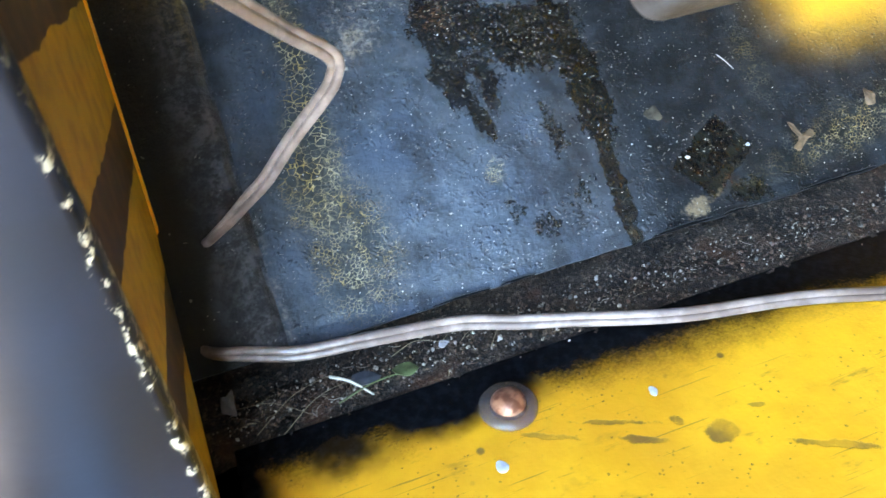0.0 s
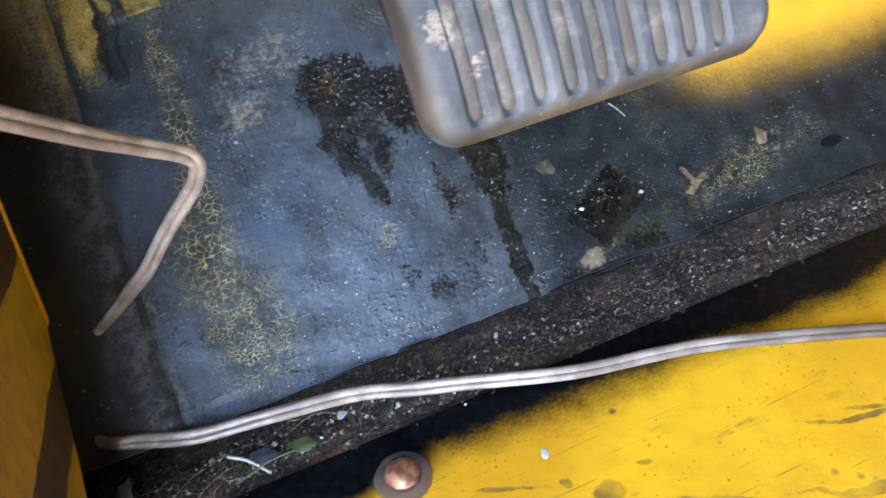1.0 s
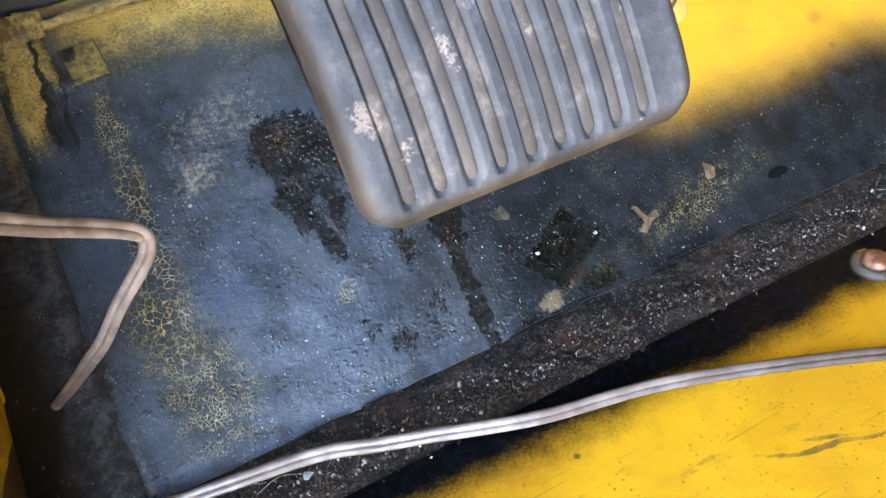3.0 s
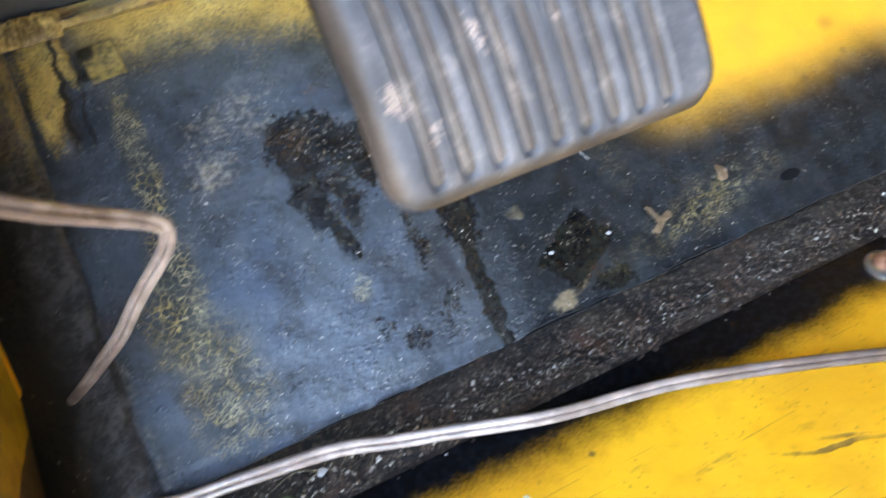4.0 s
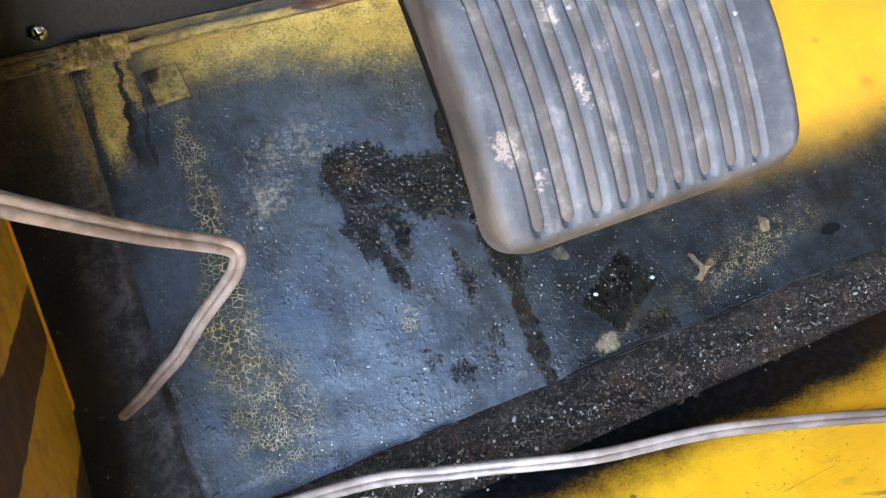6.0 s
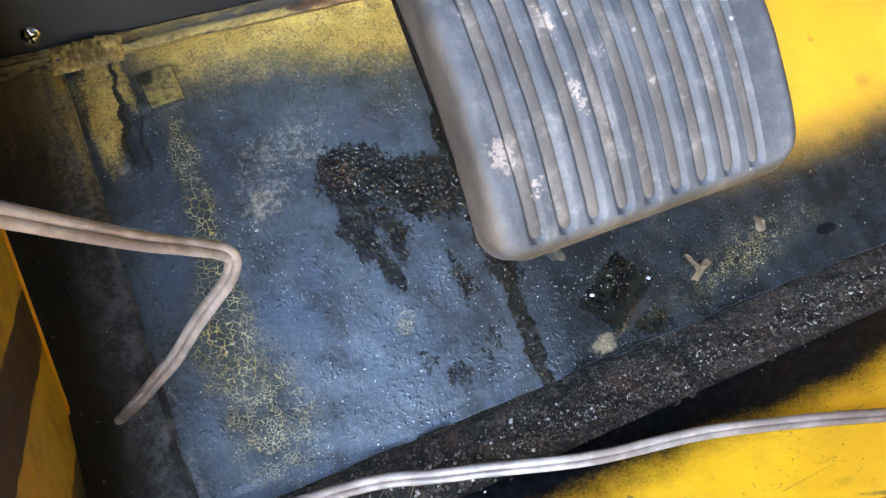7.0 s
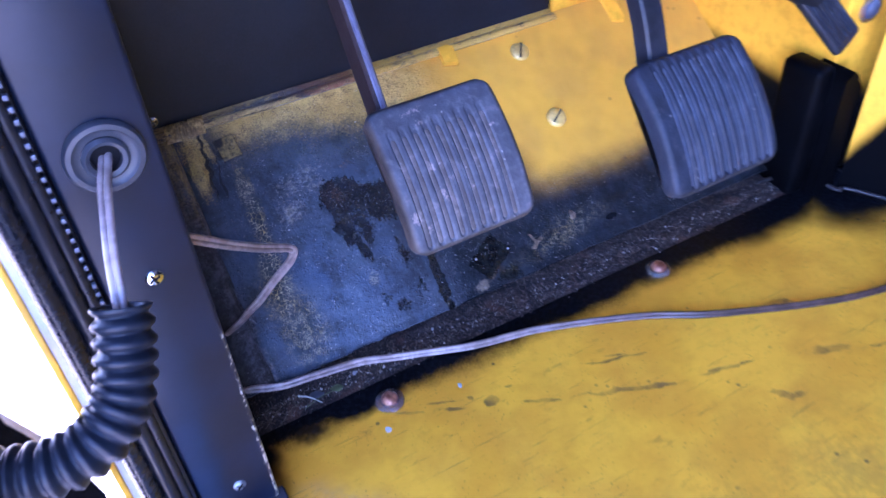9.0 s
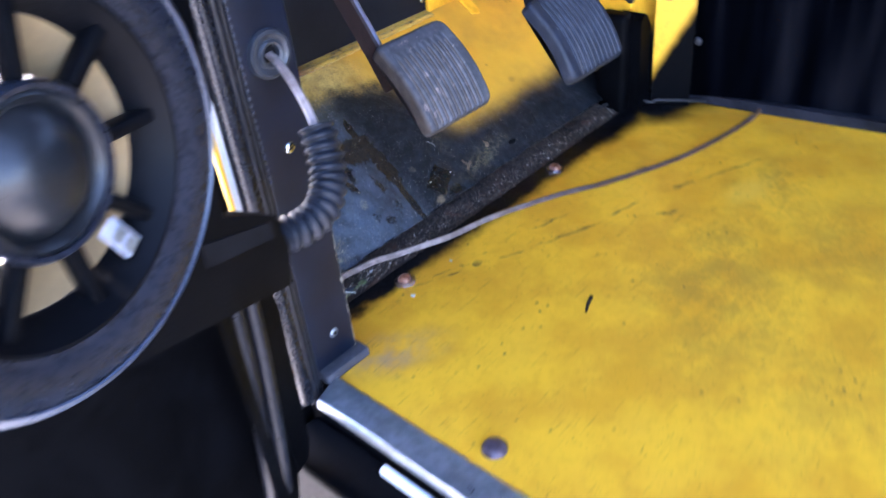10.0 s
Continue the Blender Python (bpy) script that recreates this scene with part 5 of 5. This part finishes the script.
for x, y, r, z0 in ((-0.0535, -0.070, 0.0046, 0.0), (-0.0455, -0.0680, 0.0036, -0.008), (-0.0402, -0.066, 0.0026, -0.004)):
    bm = sweep(bmesh.new(), [Vector((x + 0.048, y + 0.068, z0 + 0.62 * k / 40)) for k in range(41)], r, 14, 0, (0, 1, 0))
    part("bead", bm, M_BEAD if x < -0.05 else M_SEAL, seal)
bm = bmesh.new()
box(bm, -0.0090, 0.0120, 0.0035, 0.0085, -0.01, 0.62, 0.001)
part("carrier", bm, M_SEAL, seal, "flat carrier strip behind the beads")
trim = thing("toothed_trim", (-0.0372, -0.0660, 0.13), "grey toothed edging strip beside the door seal", "edging")
tooth = bmesh.new()
box(tooth, -0.0011, 0.0011, -0.0012, 0.0012, -0.0011, 0.0011, 0.0004)
first = part("tooth", tooth, M_TEETH, trim, "", False)
first.location = (0, 0, 0.04)
for k in range(1, 72):
    o = first.copy()
    scene.collection.objects.link(o)
    o.location = (0, 0, 0.04 + k * 0.0046)

# ---- open door with its speaker ----
TH = radians(70)
D, N = Vector((-math.sin(TH), -math.cos(TH), 0)), Vector((math.cos(TH), -math.sin(TH), 0))
CORNER = Vector((-0.0902, -0.1496, 0.0))
DOOR = Matrix((D, Vector((0, 0, 1)), -N)).transposed().to_4x4()
DOOR.translation = CORNER
# local: x away from the hinge, y up, z out of the cab
door = thing("open_door", CORNER, "open black-trimmed door with a speaker board", "door")
door.matrix_world = DOOR
bm = bmesh.new()
board = [(-0.001, 0.163), (0.16, 0.2215), (0.70, 0.40), (0.70, 0.62), (0.031, 0.62), (0.031, 0.224), (0.012, 0.2135), (-0.002, 0.204), (-0.006, 0.182)]
loops = [board, [(0.1035 + 0.0615 * math.cos(2 * math.pi * k / 48), 0.286 + 0.0615 * math.sin(2 * math.pi * k / 48)) for k in range(48)]]
edges = []
for loop in loops:
    vs = [bm.verts.new((x, y, 0.0)) for x, y in loop]
    edges += [bm.edges.new((a, b)) for a, b in zip(vs, vs[1:] + vs[:1])]
bmesh.ops.triangle_fill(bm, use_beauty=True, edges=edges)
ext = bmesh.ops.extrude_face_region(bm, geom=bm.faces[:])["geom"]
bmesh.ops.translate(bm, verts=[v for v in ext if isinstance(v, bmesh.types.BMVert)], vec=(0, 0, 0.012))
part("speaker_board", bm, M_PANEL, door, "matt black board carrying the speaker")
bm = bmesh.new()
slab(bm, [(0.004, 0.204), (0.050, 0.2215), (0.050, 0.2100), (0.004, 0.1950)], -0.0006, 0.0004)
part("slot", bm, M_DARK, door, "dark slot in the board", False)
bm = bmesh.new()
edges = []
skin = [(0.90, -0.020), (-0.030, -0.020), (-0.036, -0.008), (-0.0400, 0.070), (-0.0425, 0.105), (-0.0360, 0.140), (-0.0262, 0.170), (-0.0245, 0.200), (-0.0235, 0.228), (-0.0245, 0.234), (-0.0330, 0.2400), (-0.0350, 0.246), (-0.0370, 0.275), (-0.0390, 0.31), (-0.045, 0.62), (0.90, 0.62)]
for loop in (skin, [(0.070 + 0.064 * math.cos(2 * math.pi * k / 40), 0.260 + 0.064 * math.sin(2 * math.pi * k / 40)) for k in range(40)]):
    vs = [bm.verts.new((x, y, 0.048)) for x, y in loop]
    edges += [bm.edges.new((a, b)) for a, b in zip(vs, vs[1:] + vs[:1])]
bmesh.ops.triangle_fill(bm, use_beauty=True, edges=edges)
ext = bmesh.ops.extrude_face_region(bm, geom=bm.faces[:])["geom"]
bmesh.ops.translate(bm, verts=[v for v in ext if isinstance(v, bmesh.types.BMVert)], vec=(0, 0, 0.014))
part("outer_skin", bm, M_BLACK, door, "black inside of the door skin")
bm = bmesh.new()
for u in (0.026, 0.013):
    sweep(bm, smooth_path([(u - 0.004, 0.17, 0.020), (u, 0.12, 0.020), (u + 0.008, 0.06, 0.020), (u + 0.010, 0.02, 0.024)], 8), 0.0042, 10, 0, (0, 0, 1))
part("edge_beading", bm, M_SEAL, door, "two glossy black beads down the door edge")
bm = bmesh.new()
ring_loft(bm, [[(0.042, y, 0.0135), (0.034, y, 0.0135), (-0.016, y, 0.0475), (-0.004, y, 0.0475)] for y in (-0.019, 0.10, 0.24, 0.62)])
part("edge_return", bm, M_BLACK, door, "slanting black return of the door edge")

spk = thing("door_speaker", DOOR @ Vector((0.1035, 0.286, 0.0)), "round black speaker with open spoked basket", "speaker")
spk.matrix_world = DOOR @ Matrix.Translation((0.1035, 0.286, 0.003)) @ Matrix.Rotation(math.pi, 4, "X")
# local z now points into the cab
R0 = 0.0822
bm = lathe(bmesh.new(), [(0.0605, 0.000), (R0 - 0.001, 0.000), (R0, 0.0018), (R0 - 0.0018, 0.0046), (R0 - 0.0062, 0.0060), (0.0660, 0.0060), (0.0640, 0.0050), (0.0605, 0.0046)], None, 72, True)
part("rim", bm, M_RIM, spk, "flat black mounting rim with holes")
# outer ring in a paler colour, painting the gloss highlight of the rim
bm = lathe(bmesh.new(), [(R0 - 0.0004, 0.0006), (R0 + 0.0008, 0.0010), (R0 + 0.0008, 0.0030), (R0 - 0.0004, 0.0048), (R0 - 0.0030, 0.0062), (R0 - 0.0036, 0.0056)], None, 72, True)
part("rim_highlight", bm, M_EDGE, spk, "pale outer ring imitating the highlight on the rim")
bm = lathe(bmesh.new(), [(0.0590, 0.0046), (0.0625, 0.0040), (0.0530, -0.012), (0.0500, -0.012)], None, 56, True)
part("basket", bm, M_BASKET, spk, "deep black basket wall")
bm = lathe(bmesh.new(), [(0.0500, -0.0100), (0.0500, -0.0115), (0.0340, -0.0215), (0.0340, -0.0200)], None, 56, True)
part("cone", bm, M_CONE, spk, "beige paper cone behind the spokes")
bm = lathe(bmesh.new(), [(0.0268, -0.004), (0.0298, -0.004), (0.0302, 0.0016), (0.0290, 0.0034), (0.0272, 0.0030)], None, 48, True)
part("hub_ring", bm, M_RIM, spk, "shiny rim round the hub")
bm = lathe(bmesh.new(), [(0.0260, -0.022), (0.0285, -0.006), (0.0280, 0.0010), (0.0255, 0.0026), (0.0235, 0.0010), (0.0222, -0.0015), (0.0200, 0.0000), (0.0165, 0.0050), (0.0110, 0.0090), (0.0040, 0.0106)], None, 44)
part("hub", bm, M_HUB, spk, "glossy domed black hub")
for k in range(9):
    a = 2 * math.pi * (k + 0.35) / 9
    bm = bmesh.new()
    box(bm, 0.025, 0.0615, -0.0028, 0.0028, -0.009, -0.001, 0.0013, Matrix.Rotation(a, 4, "Z"))
    part("spoke", bm, M_BASKET, spk)
for k in range(20):
    a = 2 * math.pi * k / 20
    r = 0.0021 if k % 2 else 0.0030
    bm = lathe(bmesh.new(), [(r, 0.0052), (r, 0.0064), (r * 0.6, 0.0064), (r * 0.6, 0.0054)], Matrix.Translation((0.0725 * math.cos(a), 0.0725 * math.sin(a), 0)), 14)
    part("rim_hole", bm, M_HOLE, spk)
bm = bmesh.new()
box(bm, -0.0045, 0.0045, -0.009, 0.009, -0.0014, 0.0, 0.0008, Matrix.Rotation(0.49, 4, "Z") @ Matrix.Translation((0.0, 0.044, 0.0)) )
tag = part("label", bm, M_TAGDIM, spk, "small white label with dark marks")
for k in range(2):
    bm = bmesh.new()
    box(bm, -0.0030, 0.0030, -0.006 + k * 0.007, -0.001 + k * 0.007, 0.0, 0.0003, 0, Matrix.Rotation(0.49, 4, "Z") @ Matrix.Translation((0.0, 0.046, 0.0)))
    part("mark", bm, M_GREY, tag, "", False)

# ---- litter ----
rnd = random.Random(4)


def pebble(bm, place, r):
    """A lumpy twelve-cornered grain."""
    m = Matrix.Translation(place) @ Euler((rnd.random() * 6, rnd.random() * 6, rnd.random() * 6)).to_matrix().to_4x4() @ Matrix.Diagonal((r, r * rnd.uniform(0.5, 0.9), r * rnd.uniform(0.4, 0.7), 1))
    rings = [[m @ (Vector((math.cos(a) * w, math.sin(a) * w, h)) * rnd.uniform(0.8, 1.2)) for a in (k * math.pi / 2 + t for k in range(4))] for w, h, t in ((0.55, -0.8, 0.0), (1.0, 0.0, 0.4), (0.55, 0.8, 0.1))]
    ring_loft(bm, rings)


bm = bmesh.new()
for _ in range(3600):
    x = 0.004 + 0.46 * rnd.random() ** 1.25
    y = max(-0.014, min(0.012, rnd.gauss(0.001, 0.0055)))
    pebble(bm, (x, y, 0.0010 + rnd.random() * 0.0022), rnd.choice((0.0002, 0.0002, 0.0003, 0.0003, 0.0004, 0.0005, 0.0007)) * rnd.uniform(0.8, 1.25))
for _ in range(240):
    s = abs(rnd.gauss(0, 0.02))
    pebble(bm, on_toe(rnd.uniform(0.03, 0.33), s, 0.0010), rnd.uniform(0.0002, 0.0004))
# coarser chips and chaff in drifts
drift = random.Random(21)
for _ in range(420):
    near = drift.choice((0.045, 0.075, 0.11, 0.15, 0.19, 0.235, 0.29, 0.33))
    x, y = drift.gauss(near, 0.016), drift.uniform(-0.010, 0.010)
    pebble(bm, (max(0.005, x), y, 0.0022 + drift.random() * 0.0012), drift.choice((0.0005, 0.0006, 0.0007, 0.0009, 0.0012)))
for _ in range(150):
    x, y = drift.uniform(0.02, 0.36), drift.uniform(-0.010, 0.010)
    a, l = drift.uniform(0, math.pi), drift.uniform(0.0015, 0.0045)
    p = Vector((x, y, 0.0030))
    d = Vector((math.cos(a) * l, math.sin(a) * l, drift.uniform(-0.0002, 0.0008)))
    sweep(bm, smooth_path([p - d * 0.5, p + Vector((-d.y, d.x, 0.0012)) * 0.15, p + d * 0.5], 3), 0.00013, 5)
grit = tagged(mesh_object("grit", bm, M_STONE), "loose pale and brown grit lying in the dirty channel", "grit", kind="stuff")


# tiny pale grains strewn to imitate glints on the wet toe board paint
bm = bmesh.new()
for _ in range(900):
    x, up = rnd.gauss(0.115, 0.045), abs(rnd.gauss(0.05, 0.045))
    if 0.02 < x < 0.40 and up < 0.17 and not (x > 0.26 and up > 0.05):
        pebble(bm, on_toe(x, up, 0.0009), rnd.choice((0.00010, 0.00012, 0.00016, 0.00022, 0.00032)) * rnd.uniform(0.8, 1.3))
tagged(mesh_object("toe_glints", bm, plain("white_glint_grains", (0.50, 0.49, 0.47), 0.4, 0.0, 900, 0.4)), "fine pale grains on the toe board imitating wet glints", "grit", kind="stuff")


def scrap(name, place, outline, material, label, category, curl=0.001, turn=0.0, tilt=0.0):
    """A small curled flake with some thickness and a soft, wavy face."""
    bm = bmesh.new()
    ring = smooth_path([(x, y, 0) for x, y in [*outline, outline[0]]], 4)[:-1]
    k = len(ring)
    seed = rnd.uniform(0, 50)
    tops, lows = [], []
    for f in (0.0, 0.35, 0.7, 1.0):
        row = []
        for q in (ring if f else ring[:1]):
            lift = curl * (0.55 + 0.9 * f * noise.noise((q.x * 260 + seed, q.y * 260, f * 2.0)) + 0.35 * (1 - f))
            row.append(Vector((q.x * f, q.y * f, 0.0004 + max(-0.0002, lift))))
        tops.append([bm.verts.new(v) for v in row])
        lows.append([bm.verts.new(v - Vector((0, 0, 0.0003))) for v in row])
    for rows, flip in ((tops, False), (lows, True)):
        for i in range(k):
            j = (i + 1) % k
            faces = [(rows[0][0], rows[1][i], rows[1][j])] + [(a[i], b[i], b[j], a[j]) for a, b in zip(rows[1:], rows[2:])]
            for face in faces:
                bm.faces.new(face[::-1] if flip else face)
    for i in range(k):
        j = (i + 1) % k
        bm.faces.new((tops[-1][i], lows[-1][i], lows[-1][j], tops[-1][j]))
    ob = tagged(mesh_object(name, bm, material, True), label, category)
    ob.matrix_world = Matrix.Translation(place) @ Matrix.Rotation(radians(tilt), 4, "X") @ Matrix.Rotation(radians(turn), 4, "Z")
    return ob


def blot(n, rx, ry, rough=0.25):
    return [(rx * math.cos(2 * math.pi * i / n) * rnd.uniform(1 - rough, 1 + rough), ry * math.sin(2 * math.pi * i / n) * rnd.uniform(1 - rough, 1 + rough)) for i in range(n)]


def stalk(name, a, b, r, material, label, bend=0.001):
    p, q = Vector(a), Vector(b)
    mid = (p + q) / 2 + Vector((0, bend, bend))
    ob = tagged(mesh_object(name, sweep(bmesh.new(), smooth_path([p, mid, q], 6), lambda t: r * (1 - 0.4 * t), 7), material, True), label, "stalk")
    return ob


leaf = scrap("leaf_scrap", (0.062, -0.0046, 0.0035), [(-0.0042, 0.0), (-0.002, 0.0022), (0.001, 0.0028), (0.0046, 0.0012), (0.003, -0.002), (-0.0015, -0.0024)], M_LEAF, "small torn green leaf lying on the dirt", "leaf", 0.0012, -20)
scrap("paper_flake", (0.0060, 0.0040, 0.0050), blot(9, 0.0028, 0.0046, 0.45), plain("dark_grey_flake", (0.15, 0.145, 0.15), 0.7), "crumpled grey paint flake in the corner dirt", "flake", 0.002, 10, 15)
scrap("grey_flake", (0.049, -0.0022, 0.0030), blot(8, 0.0050, 0.0030, 0.2), plain("dark_blue_flake", (0.06, 0.07, 0.09), 0.5), "dark grey-blue paint flake on the dirt", "flake", 0.0008, -10)
scrap("pale_flake", (0.0776, 0.0010, 0.0035), blot(7, 0.0018, 0.0014, 0.3), M_FLAKE, "small pale flake beside the cable", "flake", 0.0008)
scrap("paint_chip", (0.1315, -0.0423, 0.0004), blot(7, 0.0014, 0.0018, 0.3), M_TAG, "tiny white paint chip on the yellow floor", "flake", 0.0005)
scrap("paint_chip", (0.0770, -0.0492, 0.0004), blot(7, 0.0020, 0.0022, 0.3), M_TAG, "tiny white paint chip on the yellow floor", "flake", 0.0007)
toe_turn = math.degrees(SLOPE)
scrap("dry_leaf_scrap", on_toe(0.2365, 0.0195, 0.0012), [(-0.0060, -0.0035), (-0.0020, -0.0015), (-0.0035, 0.0060), (-0.0022, 0.0064), (0.0005, 0.0010), (0.0050, 0.0022), (0.0054, -0.0008), (0.0016, -0.0018), (-0.0030, -0.0052)], M_TAN, "curled tan dry leaf scrap on the toe board", "leaf", 0.0022, 0, toe_turn)
scrap("dry_leaf_scrap", on_toe(0.2735, 0.0275, 0.0012), blot(8, 0.0026, 0.0032, 0.4), M_TAN, "small tan dry leaf scrap on the toe board", "leaf", 0.0018, 0, toe_turn)
scrap("mud_splash", on_toe(0.1825, 0.0445, 0.0008), blot(11, 0.0034, 0.0030, 0.35), plain("dried_mud", (0.050, 0.043, 0.030), 0.8, 0.0, 500, 0.6, 0.0008), "dried tan mud splash on the toe board", "mud", 0.0008, 0, toe_turn)
scrap("white_fleck", on_toe(0.1885, 0.0245, 0.0014), blot(9, 0.0008, 0.0007, 0.35), M_TAG, "small white fleck on the black patch", "fleck", 0.0006, 0, toe_turn)
scrap("white_fleck", on_toe(0.2140, 0.0228, 0.0014), blot(9, 0.0008, 0.0006, 0.35), M_TAG, "small white fleck on the black patch", "fleck", 0.0006, 0, toe_turn)
stalk("dry_twig", (0.0386, 0.0025, 0.0045), (0.0500, -0.0096, 0.0035), 0.00055, plain("pale_twig", (0.55, 0.55, 0.46), 0.55), "short pale dry twig on the dirt")
stalk("grass_stalk", (0.0387, -0.0085, 0.0035), (0.0646, -0.0052, 0.0040), 0.00035, M_LEAF, "thin green grass stalk on the dirt")
for a, b in (((0.012, -0.010, 0.003), (0.040, 0.004, 0.004)), ((0.020, -0.013, 0.003), (0.046, -0.001, 0.004)), ((0.008, 0.002, 0.004), (0.030, -0.009, 0.003)), ((0.060, 0.003, 0.004), (0.078, 0.001, 0.005)), ((0.092, -0.006, 0.003), (0.104, 0.002, 0.004))):
    stalk("root_fibre", a, b, 0.00013, M_DRY, "thin dry root fibre in the dirt", 0.002)
bm = bmesh.new()
for _ in range(55):
    p = Vector((0.006 + 0.42 * rnd.random() ** 1.4, max(-0.012, min(0.011, rnd.gauss(0, 0.005))), 0.0030))
    a, r = rnd.uniform(0, math.pi), rnd.uniform(0.002, 0.006)
    q = p + Vector((r * math.cos(a), 0.6 * r * math.sin(a), rnd.uniform(-0.0008, 0.0012)))
    sweep(bm, smooth_path([p, (p + q) / 2 + Vector((0, 0.0002, rnd.uniform(0, 0.0005))), q], 4), 0.00010, 4)
tagged(mesh_object("chaff", bm, M_DRY), "fine dry chaff and fibres in the channel dirt", "chaff", kind="stuff")
stalk("lint_fibre", on_toe(0.2189, 0.0615, 0.0012), on_toe(0.2231, 0.0540, 0.0012), 0.00022, M_TAG, "pale lint fibre on the toe board", 0.0004)
stalk("dark_twig", (0.1575, -0.1682, 0.0020), (0.1405, -0.1748, 0.0020), 0.0017, M_STICK, "short dark twig on the yellow floor", 0.0004)
